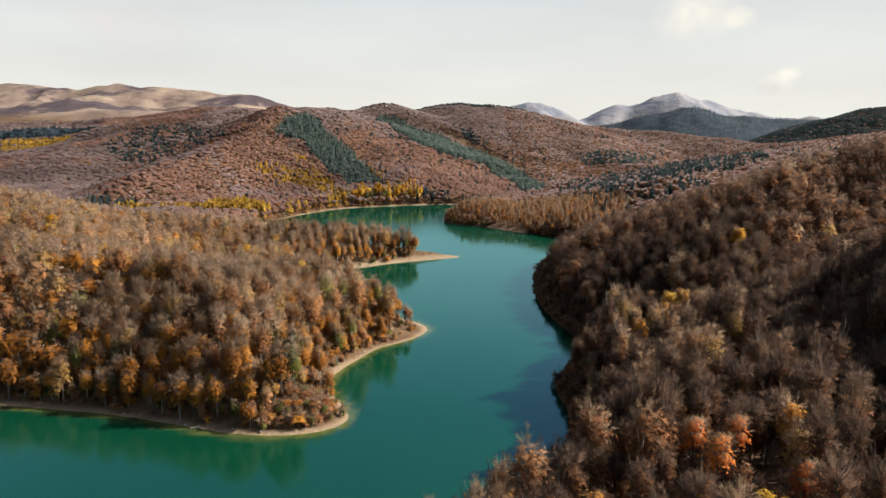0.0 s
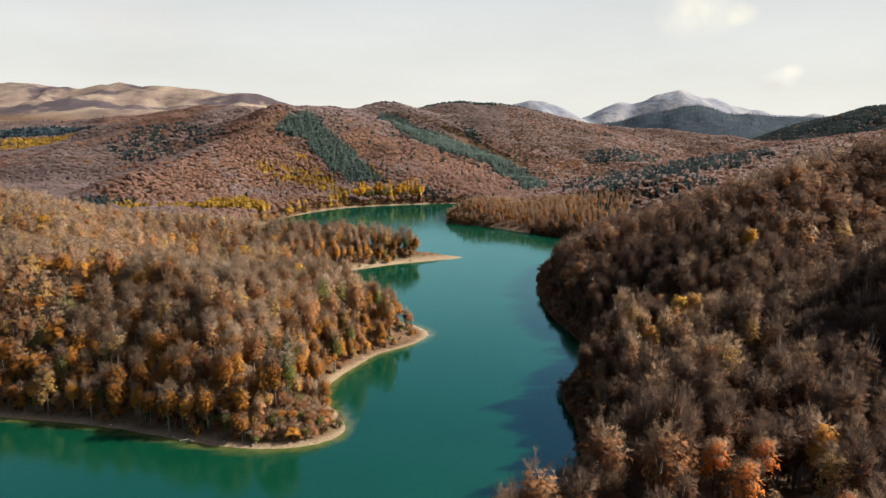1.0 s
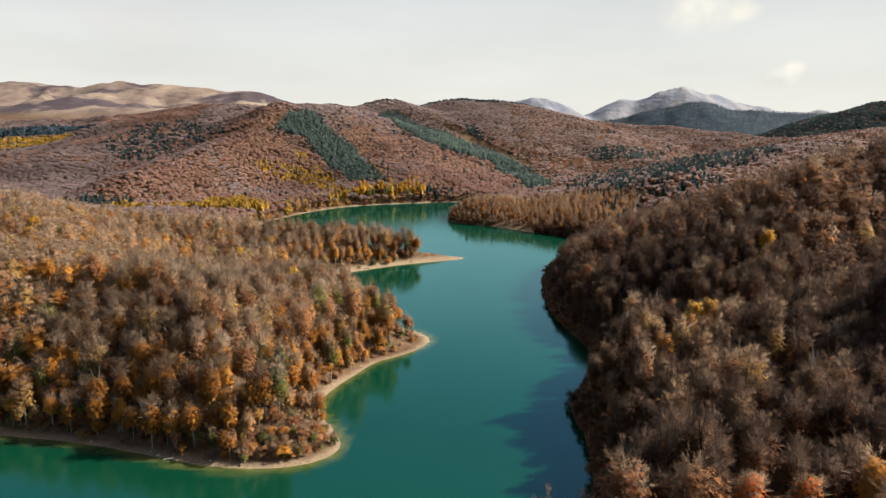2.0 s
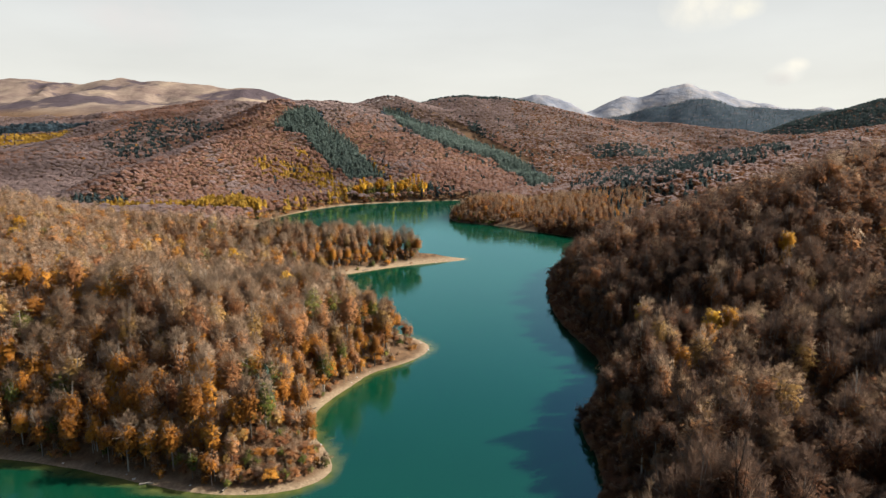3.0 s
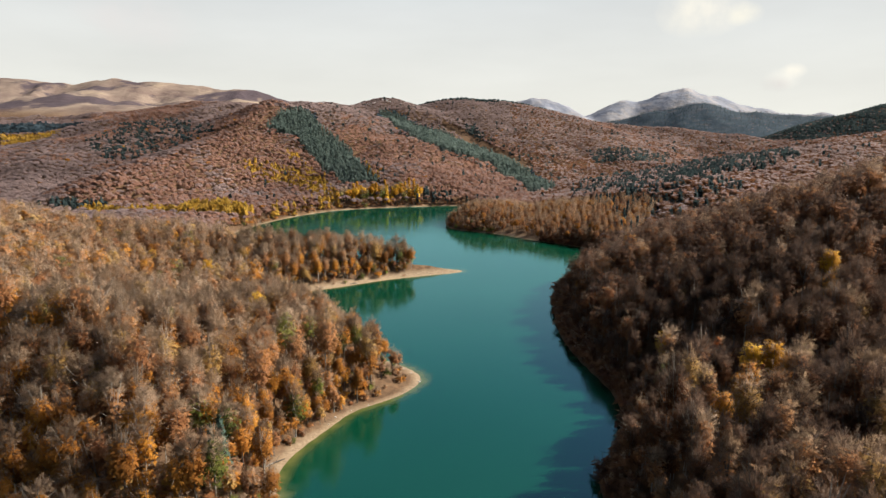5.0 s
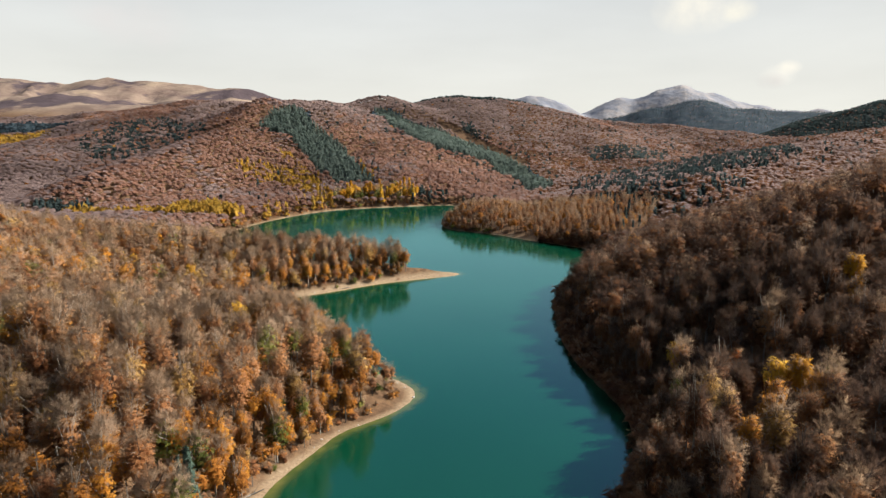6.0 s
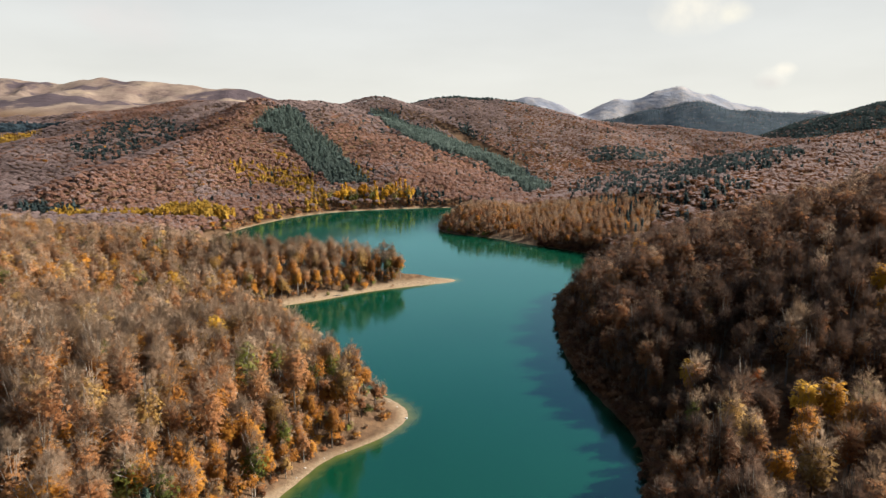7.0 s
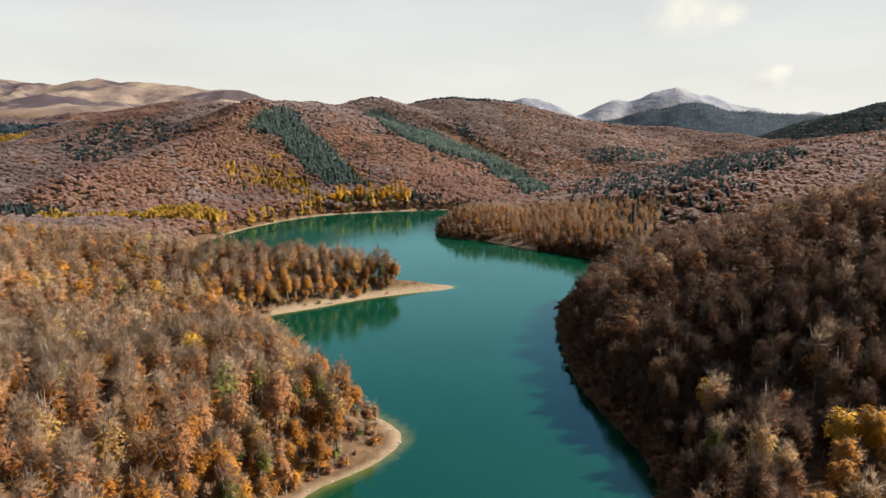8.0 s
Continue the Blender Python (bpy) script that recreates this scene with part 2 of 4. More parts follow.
def blend(n, l, fac, a, b, mode="MIX"):
    m = n("ShaderNodeMixRGB")
    m.blend_type = mode
    for k, v in ((0, fac), (1, a), (2, b)):
        if isinstance(v, (int, float)):
            m.inputs[k].default_value = v
        elif isinstance(v, tuple):
            m.inputs[k].default_value = (*v, 1)
        else:
            l(v, m.inputs[k])
    return m.outputs[0]


def attr(n, name):
    a = n("ShaderNodeAttribute")
    a.attribute_name = name
    return a.outputs["Fac"]


def ground_material():
    m, n, l, p = shader("ground_cover")
    litter = ramp(n, l, noise_at(n, l, 0.35, 8), [(0.25, (0.07, 0.042, 0.026)), (0.5, (0.14, 0.086, 0.05)), (0.75, (0.21, 0.13, 0.07))])
    sand = ramp(n, l, noise_at(n, l, 0.9, 8, 0.7), [(0.25, (0.17, 0.125, 0.085)), (0.5, (0.30, 0.222, 0.142)), (0.8, (0.45, 0.355, 0.24))])
    grass = ramp(n, l, noise_at(n, l, 0.006, 10, 0.62), [(0.3, (0.12, 0.085, 0.075)), (0.42, (0.19, 0.14, 0.115)), (0.55, (0.26, 0.20, 0.155)), (0.7, (0.34, 0.265, 0.19))])
    # grey mountain rock; the blue in it replaces aerial haze
    hazy_rock = ramp(n, l, noise_at(n, l, 0.009, 10, 0.65), [(0.3, (0.165, 0.19, 0.245)), (0.48, (0.25, 0.262, 0.295)), (0.66, (0.38, 0.35, 0.325))])
    c = blend(n, l, attr(n, "beach"), litter, sand)
    # dark wood cover of the last ridges, with distance haze painted in as blue
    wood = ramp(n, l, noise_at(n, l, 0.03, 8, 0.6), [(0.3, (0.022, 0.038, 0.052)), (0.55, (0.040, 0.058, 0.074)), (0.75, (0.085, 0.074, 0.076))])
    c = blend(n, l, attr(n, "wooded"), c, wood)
    heath = ramp(n, l, noise_at(n, l, 0.0032, 7, 0.6), [(0.52, (0, 0, 0)), (0.58, (1, 1, 1))])
    grass = blend(n, l, heath, grass, (0.085, 0.066, 0.072))
    c = blend(n, l, attr(n, "pasture"), c, grass)
    c = blend(n, l, attr(n, "crag"), c, hazy_rock)
    l(c, p.inputs["Base Color"])
    p.inputs["Roughness"].default_value, p.inputs["Specular IOR Level"].default_value = 0.95, 0.08
    b = n("ShaderNodeBump")
    b.inputs["Strength"].default_value, b.inputs["Distance"].default_value = 0.6, 0.4
    l(noise_at(n, l, 1.2, 8), b.inputs["Height"])
    l(b.outputs[0], p.inputs["Normal"])
    # crags, gullies and ledges of the high ground
    high = n("ShaderNodeMath")
    high.operation = "MAXIMUM"
    l(attr(n, "pasture"), high.inputs[0])
    l(attr(n, "crag"), high.inputs[1])
    big = n("ShaderNodeBump")
    big.inputs["Distance"].default_value = 24
    l(high.outputs[0], big.inputs["Strength"])
    l(noise_at(n, l, 0.006, 8, 0.52), big.inputs["Height"])
    l(b.outputs[0], big.inputs["Normal"])
    l(big.outputs[0], p.inputs["Normal"])
    return m


def water_material():
    """Green, turbid water: a dim body colour under a rippled, bluish mirror of the sky."""
    m, n, l, p = shader("lake_water")
    deep = ramp(n, l, noise_at(n, l, 0.012, 4), [(0.3, (0.002, 0.041, 0.020)), (0.7, (0.003, 0.051, 0.025))])
    shallow = ramp(n, l, noise_at(n, l, 0.25, 5), [(0.3, (0.06, 0.085, 0.02)), (0.7, (0.17, 0.16, 0.045))])
    b = n("ShaderNodeBump")
    b.inputs["Strength"].default_value, b.inputs["Distance"].default_value = 0.4, 0.06
    tc, mp, nz = n("ShaderNodeTexCoord"), n("ShaderNodeMapping"), n("ShaderNodeTexNoise")
    mp.inputs["Scale"].default_value = (0.35, 1.0, 1.0)
    nz.inputs["Scale"].default_value, nz.inputs["Detail"].default_value = 0.8, 5
    l(tc.outputs["Object"], mp.inputs[0])
    l(mp.outputs[0], nz.inputs["Vector"])
    l(nz.outputs["Fac"], b.inputs["Height"])
    body, gloss, fres, mix = n("ShaderNodeBsdfDiffuse"), n("ShaderNodeBsdfGlossy"), n("ShaderNodeFresnel"), n("ShaderNodeMixShader")
    l(blend(n, l, attr(n, "shallow"), deep, shallow), body.inputs["Color"])
    gloss.inputs["Color"].default_value, gloss.inputs["Roughness"].default_value = (0.43, 0.85, 1.0, 1), 0.085
    fres.inputs["IOR"].default_value = 1.72
    l(b.outputs[0], gloss.inputs["Normal"])
    l(b.outputs[0], fres.inputs["Normal"])
    l(fres.outputs[0], mix.inputs[0])
    l(body.outputs[0], mix.inputs[1])
    l(gloss.outputs[0], mix.inputs[2])
    l(mix.outputs[0], m.node_tree.nodes["Material Output"].inputs["Surface"])
    return m


def plant_material(name, dark, mid, light, single, cell=0.0, fill=0.45, rough=0.85, chance=0.24, fibre=False, shoots=24.0):
    """Leaves, needles or bark: the tone of the whole plant, then the chance of each spray. cell: size of the gaps between leaves."""
    m, n, l, p = shader(name)
    if single:
        tone = n("ShaderNodeObjectInfo").outputs["Random"]
    else:
        tone = attr(n, "tone")
    isle = n("ShaderNodeNewGeometry").outputs["Random Per Island"]
    a = n("ShaderNodeMath")
    a.operation, a.inputs[1].default_value = "MULTIPLY", 1 - chance
    l(tone, a.inputs[0])
    b = n("ShaderNodeMath")
    b.operation, b.inputs[1].default_value = "MULTIPLY_ADD", chance
    l(isle, b.inputs[0])
    l(a.outputs[0], b.inputs[2])
    l(ramp(n, l, b.outputs[0], [(0.05, dark), (0.5, mid), (0.95, light)]), p.inputs["Base Color"])
    p.inputs["Roughness"].default_value = rough
    p.inputs["Specular IOR Level"].default_value = 0.15
    puff = n("ShaderNodeAttribute")
    puff.attribute_name = "puff"
    turn = n("ShaderNodeVectorTransform")
    turn.vector_type, turn.convert_from, turn.convert_to = "NORMAL", "OBJECT", "WORLD"
    l(puff.outputs["Vector"], turn.inputs[0])
    l(turn.outputs[0], p.inputs["Normal"])
    if cell:
        # thin sprays let some light through
        thin, mix = n("ShaderNodeBsdfTranslucent"), n("ShaderNodeMixShader")
        mix.inputs[0].default_value = 0.26
        l(p.inputs["Base Color"].links[0].from_socket, thin.inputs["Color"])
        l(p.outputs[0], mix.inputs[1])
        l(thin.outputs[0], mix.inputs[2])
        clear, cut = n("ShaderNodeBsdfTransparent"), n("ShaderNodeMixShader")
        l(clear.outputs[0], cut.inputs[1])
        l(mix.outputs[0], cut.inputs[2])
        l(cut.outputs[0], m.node_tree.nodes["Material Output"].inputs["Surface"])
        # ragged outlines: each spray thins out towards its rim
        rim, cut_rim = n("ShaderNodeAttribute"), n("ShaderNodeSeparateXYZ")
        rim.attribute_name = "rim"
        l(rim.outputs["Vector"], cut_rim.inputs[0])
        low, lowest = n("ShaderNodeMath"), n("ShaderNodeMath")
        low.operation = lowest.operation = "MINIMUM"
        l(cut_rim.outputs[0], low.inputs[0])
        l(cut_rim.outputs[1], low.inputs[1])
        l(low.outputs[0], lowest.inputs[0])
        l(cut_rim.outputs[2], lowest.inputs[1])
        both = n("ShaderNodeMath")
        both.operation, both.inputs[1].default_value = "MULTIPLY_ADD", 0.32 if fibre else 0.42
        l(lowest.outputs[0], both.inputs[0])
        if fibre:
            # bare twigs: thin shoots that fan out from the first corner of each spray and end unevenly
            def calc(op, one, two=None, three=None):
                k = n("ShaderNodeMath")
                k.operation = op
                for slot, value in enumerate((one, two, three)):
                    if isinstance(value, (int, float)):
                        k.inputs[slot].default_value = value
                    elif value is not None:
                        l(value, k.inputs[slot])
                return k.outputs[0]

            out_way = calc("SUBTRACT", 1.0, cut_rim.outputs[0])
            swing = calc("DIVIDE", cut_rim.outputs[2], calc("ADD", out_way, 0.02))
            place, nz = n("ShaderNodeCombineXYZ"), n("ShaderNodeTexNoise")
            nz.inputs["Scale"].default_value, nz.inputs["Detail"].default_value, nz.inputs["Roughness"].default_value = 1.0, 1.5, 0.6
            l(calc("MULTIPLY", swing, shoots), place.inputs[0])
            l(calc("MULTIPLY", out_way, 2.6), place.inputs[1])
            l(calc("MULTIPLY", isle, 61.0), place.inputs[2])
            l(place.outputs[0], nz.inputs["Vector"])
            # fuller near the fork, open at the tips
            grain = calc("MULTIPLY_ADD", calc("POWER", out_way, 2.5), -0.20, nz.outputs["Fac"])
            both.inputs[1].default_value = 0.10
        else:
            grain = noise_at(n, l, 0.5 / cell, 2.0, 0.6)
        l(grain, both.inputs[2])
        gap = n("ShaderNodeMapRange")
        gap.inputs["From Min"].default_value, gap.inputs["From Max"].default_value = fill - 0.03, fill + 0.03
        l(both.outputs[0], gap.inputs["Value"])
        l(gap.outputs[0], cut.inputs[0])
    return m


PALETTE = {
    "bark": ((0.085, 0.073, 0.060), (0.18, 0.157, 0.13), (0.31, 0.28, 0.24)),
    "twig": ((0.22, 0.140, 0.086), (0.335, 0.225, 0.142), (0.45, 0.32, 0.215)),
    # twigs darkened to stand for the shade on the east bank
    "shade_twig": ((0.088, 0.055, 0.039), (0.142, 0.090, 0.063), (0.205, 0.135, 0.096)),
    "rust": ((0.17, 0.068, 0.030), (0.30, 0.135, 0.055), (0.40, 0.20, 0.085)),
    "amber": ((0.20, 0.080, 0.018), (0.37, 0.150, 0.026), (0.54, 0.250, 0.038)),
    "gold": ((0.34, 0.158, 0.015), (0.54, 0.28, 0.023), (0.65, 0.40, 0.048)),
    "needle": ((0.022, 0.045, 0.036), (0.048, 0.084, 0.066), (0.085, 0.13, 0.10)),
    "spruce": ((0.024, 0.040, 0.040), (0.045, 0.068, 0.068), (0.075, 0.105, 0.105)),
    # twigs of the far woods, cooled in colour to stand for haze
    "haze_twig": ((0.195, 0.142, 0.130), (0.262, 0.194, 0.179), (0.33, 0.25, 0.232)),
    "scarlet": ((0.40, 0.095, 0.020), (0.58, 0.165, 0.032), (0.68, 0.25, 0.06)),
    # dull russet leaves, their tone lowered for the same shade
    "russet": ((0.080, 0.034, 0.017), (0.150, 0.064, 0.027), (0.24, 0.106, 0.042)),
    "ochre": ((0.20, 0.115, 0.035), (0.34, 0.20, 0.06), (0.46, 0.29, 0.10)),
    "moss": ((0.05, 0.06, 0.012), (0.12, 0.13, 0.025), (0.22, 0.22, 0.05)),
}
KINDS = list(PALETTE)
HAZE_PALETTE = {  # haze put into the colour: duller leaves of the woods on the far hills, and bluer firs
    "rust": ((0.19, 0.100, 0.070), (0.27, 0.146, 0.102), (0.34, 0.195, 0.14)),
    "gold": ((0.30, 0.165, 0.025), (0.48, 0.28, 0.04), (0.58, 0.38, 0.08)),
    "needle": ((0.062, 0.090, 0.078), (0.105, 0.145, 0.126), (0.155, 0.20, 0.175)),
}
HAZE_NEEDLE = ((0.032, 0.056, 0.072), (0.058, 0.092, 0.115), (0.095, 0.135, 0.16))  # firs of the last ridges, blued to carry the haze
CELLS = (0.09, 0.14, 0.28, 0.8)


def wood_set(level, single):
    """The materials of all kinds of plant for one distance; bare twigs are finer and more open than leaves."""
    out = []
    for k in KINDS:
        c = CELLS[level] * (0.7 if k in ("twig", "shade_twig", "haze_twig") else 1.0)
        out.append(plant_material("wood_" + k, *(HAZE_NEEDLE if level == 3 and k == "needle" else HAZE_PALETTE.get(k, PALETTE[k]) if level > 1 else PALETTE[k]), single=single, chance=(0.24, 0.24, 0.12, 0.10)[level], fibre=k in ("twig", "shade_twig") and level < 2, cell=0 if k == "bark" else c,
                                  fill=(0.535, 0.525, 0.47, 0.46)[level] if k in ("twig", "shade_twig", "haze_twig") else (0.53, 0.525, 0.47, 0.46)[level]))
    return out


WOOD_MATS = [wood_set(k, False) for k in range(4)]
TREE_MATS = wood_set(0, True)
GROUND, WATER = ground_material(), water_material()

# ---- ground and water ----


def grid_mesh(name, xs, ys, zs, keep=None):
    nr, nc = xs.shape
    v = np.stack([xs, ys, zs], -1).reshape(-1, 3)
    k = np.arange(nr * nc).reshape(nr, nc)
    f = np.stack([k[:-1, :-1], k[:-1, 1:], k[1:, 1:], k[1:, :-1]], -1).reshape(-1, 4)
    if keep is not None:
        f = f[keep.reshape(-1)]
    return quick_mesh(name, v, f.reshape(-1), 4, smooth=True)


def quick_mesh(name, v, loops, sides, mats=None, smooth=False):
    me = bpy.data.meshes.new(name)
    count = len(loops) // sides
    me.vertices.add(len(v))
    me.vertices.foreach_set("co", np.ascontiguousarray(v, np.float32).reshape(-1))
    me.loops.add(len(loops))
    me.loops.foreach_set("vertex_index", np.ascontiguousarray(loops, np.int32))
    me.polygons.add(count)
    me.polygons.foreach_set("loop_start", np.arange(0, count * sides, sides, dtype=np.int32))
    if mats is not None:
        me.polygons.foreach_set("material_index", np.ascontiguousarray(mats, np.int32))
    me.polygons.foreach_set("use_smooth", np.full(count, smooth))
    me.update(calc_edges=True)
    return me


def paint(me, name, values):
    a = me.attributes.new(name, "FLOAT", "POINT")
    a.data.foreach_set("value", np.ascontiguousarray(values, np.float32).reshape(-1))


def paint_puff(me, values):
    a = me.attributes.new("puff", "FLOAT_VECTOR", "POINT")
    a.data.foreach_set("vector", np.ascontiguousarray(values, np.float32).reshape(-1))


def paint_rim(me, count):
    a = me.attributes.new("rim", "FLOAT_VECTOR", "POINT")
    a.data.foreach_set("vector", np.tile(np.eye(3, dtype=np.float32), (count, 1)).reshape(-1))


rows, across = sheet_axes()
GY, GU = np.meshgrid(rows, across, indexing="ij")
GX = GU * (330 + 0.93 * np.maximum(GY, 0))
GZ, GSD = height(GX, GY)
me = grid_mesh("ground", GX, GY, GZ)
paint(me, "beach", np.clip((3.0 + np.where((GX > -115) & (GX < 0) & (GY > 385) & (GY < 452), 4.0, 0) + 1.8 * fbm(GX, GY, 18, 3, 2) - GSD) / 2.0, 0, 1) * np.where((GX > 10) & (GY < 500), 0.0, np.where((GX > -45) & (GY > 500) & (GY < 720) & ((GX < -5) | (GX > 42)), 0.6, 1)))
paint(me, "pasture", np.clip((GY - 2150) / 150, 0, 1) * np.clip((-500 - GX) / 400, 0, 1))
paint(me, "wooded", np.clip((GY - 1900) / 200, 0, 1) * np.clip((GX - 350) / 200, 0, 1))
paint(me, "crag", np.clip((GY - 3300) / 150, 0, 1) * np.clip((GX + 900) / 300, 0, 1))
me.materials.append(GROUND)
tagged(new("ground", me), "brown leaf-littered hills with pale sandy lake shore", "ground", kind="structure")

WX, WY = np.meshgrid(np.linspace(-360, 120, 161), np.linspace(-260, 830, 364))
WSD = shore(WX, WY)
cell = np.minimum(np.minimum(WSD[:-1, :-1], WSD[1:, 1:]), np.minimum(WSD[:-1, 1:], WSD[1:, :-1])) < 6
me = grid_mesh("water", WX, WY, np.zeros_like(WX), cell)
paint(me, "shallow", np.clip((WSD + 3.2) / 3.0, 0, 1) * np.where((WX > 15) & (WY < 500), 0.15, 1))
me.materials.append(WATER)
tagged(new("water", me), "calm teal green lake water with fine ripples", "lake", kind="structure")

# ---- trees ----


def prism(a, b, ra, rb, sides=5):
    """A tapered limb as triangles, from a to b."""
    a, b = np.array(a, float), np.array(b, float)
    d = b - a
    d /= np.linalg.norm(d)
    u = np.cross(d, (0.3, 0.9, 0.2))
    u /= np.linalg.norm(u)
    w = np.cross(d, u)
    ang = np.arange(sides) * 2 * np.pi / sides
    ring = np.cos(ang)[:, None] * u + np.sin(ang)[:, None] * w
    p, q = a + ra * ring, b + rb * ring
    p2, q2 = np.roll(p, -1, 0), np.roll(q, -1, 0)
    return np.concatenate([np.stack([p, p2, q2], 1), np.stack([p, q2, q], 1)])


def flakes(c, normal, size, rng, slim=0.8):
    """One leaf clump (a triangle) at each centre, facing about along its normal."""
    k = len(c)
    t = rng.normal(size=(k, 3))
    u = np.cross(normal, t)
    u /= np.linalg.norm(u, axis=1)[:, None] + 1e-9
    w = np.cross(normal, u)
    w /= np.linalg.norm(w, axis=1)[:, None] + 1e-9
    s = size * rng.uniform(0.6, 1.4, (k, 1))
    return np.stack([c + u * s, c - u * s * 0.6 + w * s * slim, c - u * s * 0.5 - w * s * slim], 1)


def dome(k, rng, top=1.0):
    """Points on the upper part of a ball, and the ways out of it."""
    z = rng.uniform(-0.8, top, k)
    a = rng.uniform(0, 2 * np.pi, k)
    r = np.sqrt(np.maximum(1 - z * z, 0))
    return np.stack([r * np.cos(a), r * np.sin(a), z], 1)


def facing(t):
    n = np.cross(t[:, 1] - t[:, 0], t[:, 2] - t[:, 0])
    n /= np.linalg.norm(n, axis=1)[:, None] + 1e-9
    return np.repeat(n[:, None], 3, 1)


class Sprays:
    """Collects the triangles of a plant with their materials and the way each spray bends the light."""

    def __init__(self):
        self.tris, self.mats, self.puffs = [], [], []

    def put(self, t, kind, puff=None):
        self.tris.append(t)
        self.mats.append(np.full(len(t), KINDS.index(kind)))
        self.puffs.append(facing(t) if puff is None else puff)

    def round_off(self, t, kind, centre, radii, rng, rough=0.24):
        n = (t - centre) / radii ** 1.3
        n = n / (np.linalg.norm(n, axis=2)[..., None] + 1e-9) + rng.normal(size=(len(t), 1, 3)) * rough + np.array([0, 0, 0.35])
        self.put(t, kind, n / (np.linalg.norm(n, axis=2)[..., None] + 1e-9))

    def done(self):
        return np.concatenate(self.tris), np.concatenate(self.mats), np.concatenate(self.puffs)


def unit(v):
    return v / (np.linalg.norm(v, axis=1)[:, None] + 1e-9)


def broadleaf(rng, spec, leaf_kind, bare, leafy, low=0.5, h=20.0, r=4.2):
    """A beech: trunk, rising limbs, a bare twiggy dome on top, and leaves that hold on lower down.
    bare, leafy: how much of each; low: how far down the leaves sit."""
    n_spray, spray_size, n_leaf, leaf_size, n_limb, sides = spec
    s = Sprays()
    lean = rng.normal(size=2) * 0.5
    top = np.array([lean[0], lean[1], h * 0.74])
    flat = 1.0 if sides or h < 5 else 0.55 if n_spray > 20 else 0.45
    centre = np.array([lean[0], lean[1], h * (0.99 - 0.33 * flat)])
    radii = np.array([r, r, h * 0.33 * flat])
    lobes = dome(7, rng) * rng.uniform(0.2, 0.45, (7, 1))
    if sides:
        s.put(prism((0, 0, -1.5), top * 0.5, 0.27, 0.19, sides), "bark")
        s.put(prism(top * 0.5, top, 0.19, 0.06, sides), "bark")
    for _ in range(n_limb):
        d = dome(1, rng)[0]
        fork = top * rng.uniform(0.42, 0.9)
        bend = fork + (centre + d * radii * 0.8 - fork) * 0.5 + np.array([d[0], d[1], 0]) * 0.5
        s.put(prism(fork, bend, 0.10, 0.065, 3), "bark")
        s.put(prism(bend, centre + d * radii * rng.uniform(0.75, 0.92), 0.065, 0.025, 3), "bark")
    k = int(n_spray * bare)
    if k and (sides or h < 5):
        if sides == 3:
            # seen from farther off the shoots close into a dome
            lob = lobes[rng.integers(0, len(lobes), k)]
            d = dome(k, rng)
            c = centre + radii * (lob * 0.9 + d * rng.uniform(0.5, 0.62, (k, 1)))
            s.round_off(flakes(c, unit(d + np.array([0, 0, 0.25]) + rng.normal(size=d.shape) * 0.3), spray_size * 0.5, rng), "shade_twig" if leaf_kind == "russet" else "twig", centre - np.array([0, 0, h * 0.12]), radii, rng, 0.12)
            k = k // 2
        # fans of shoots that rise out of the limbs
        lob = lobes[rng.integers(0, len(lobes), k)]
        d = dome(k, rng)
        c = centre + radii * (lob * 0.8 + d * rng.uniform(0.08, 0.42, (k, 1)))
        way = unit(d * 0.9 + np.array([0, 0, 0.5]) + rng.normal(size=d.shape) * 0.22)
        side = unit(np.cross(way, rng.normal(size=d.shape)))
        ln = spray_size * rng.uniform(0.6, 1.25, (k, 1))
        wd = ln * rng.uniform(0.36, 0.56, (k, 1))
        s.round_off(np.stack([c, c + way * ln - side * wd, c + way * ln + side * wd], 1), "shade_twig" if leaf_kind == "russet" and sides else "twig" if sides or h < 5 else "haze_twig", centre - np.array([0, 0, h * 0.12]), radii, rng, 0.15)
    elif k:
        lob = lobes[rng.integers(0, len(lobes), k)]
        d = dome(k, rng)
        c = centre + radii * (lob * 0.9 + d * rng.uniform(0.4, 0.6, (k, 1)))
        s.round_off(flakes(c, unit(d * 0.45 + np.array([0, 0, 0.9]) + rng.normal(size=d.shape) * 0.12), spray_size, rng), "haze_twig", centre - np.array([0, 0, h * 0.12]), radii, rng, 0.10)
    k = int(n_leaf * leafy)
    if k:
        lob = lobes[rng.integers(0, len(lobes), k)] * np.array([1, 1, 0.3])
        d = dome(k, rng)
        mid = centre - np.array([0, 0, low * h * 0.34])
        stretch = radii * np.array([0.95, 0.95, 1.0 + 0.4 * low])
        c = mid + stretch * (lob + d * rng.uniform(0.30, 0.62, (k, 1)))
        c[:, 2] = np.maximum(c[:, 2], rng.uniform(0.4, 2.5, k))
        # the leaves of a beech lie in flat layers
        lie = unit(d * 0.6 + np.array([0, 0, 0.5 if sides else 0.8]) + rng.normal(size=d.shape) * (0.3 if sides else 0.12))
        s.round_off(flakes(c, lie, leaf_size, rng, 0.75), leaf_kind, mid - np.array([0, 0, h * 0.1]), stretch, rng, 0.17)
    return s.done()


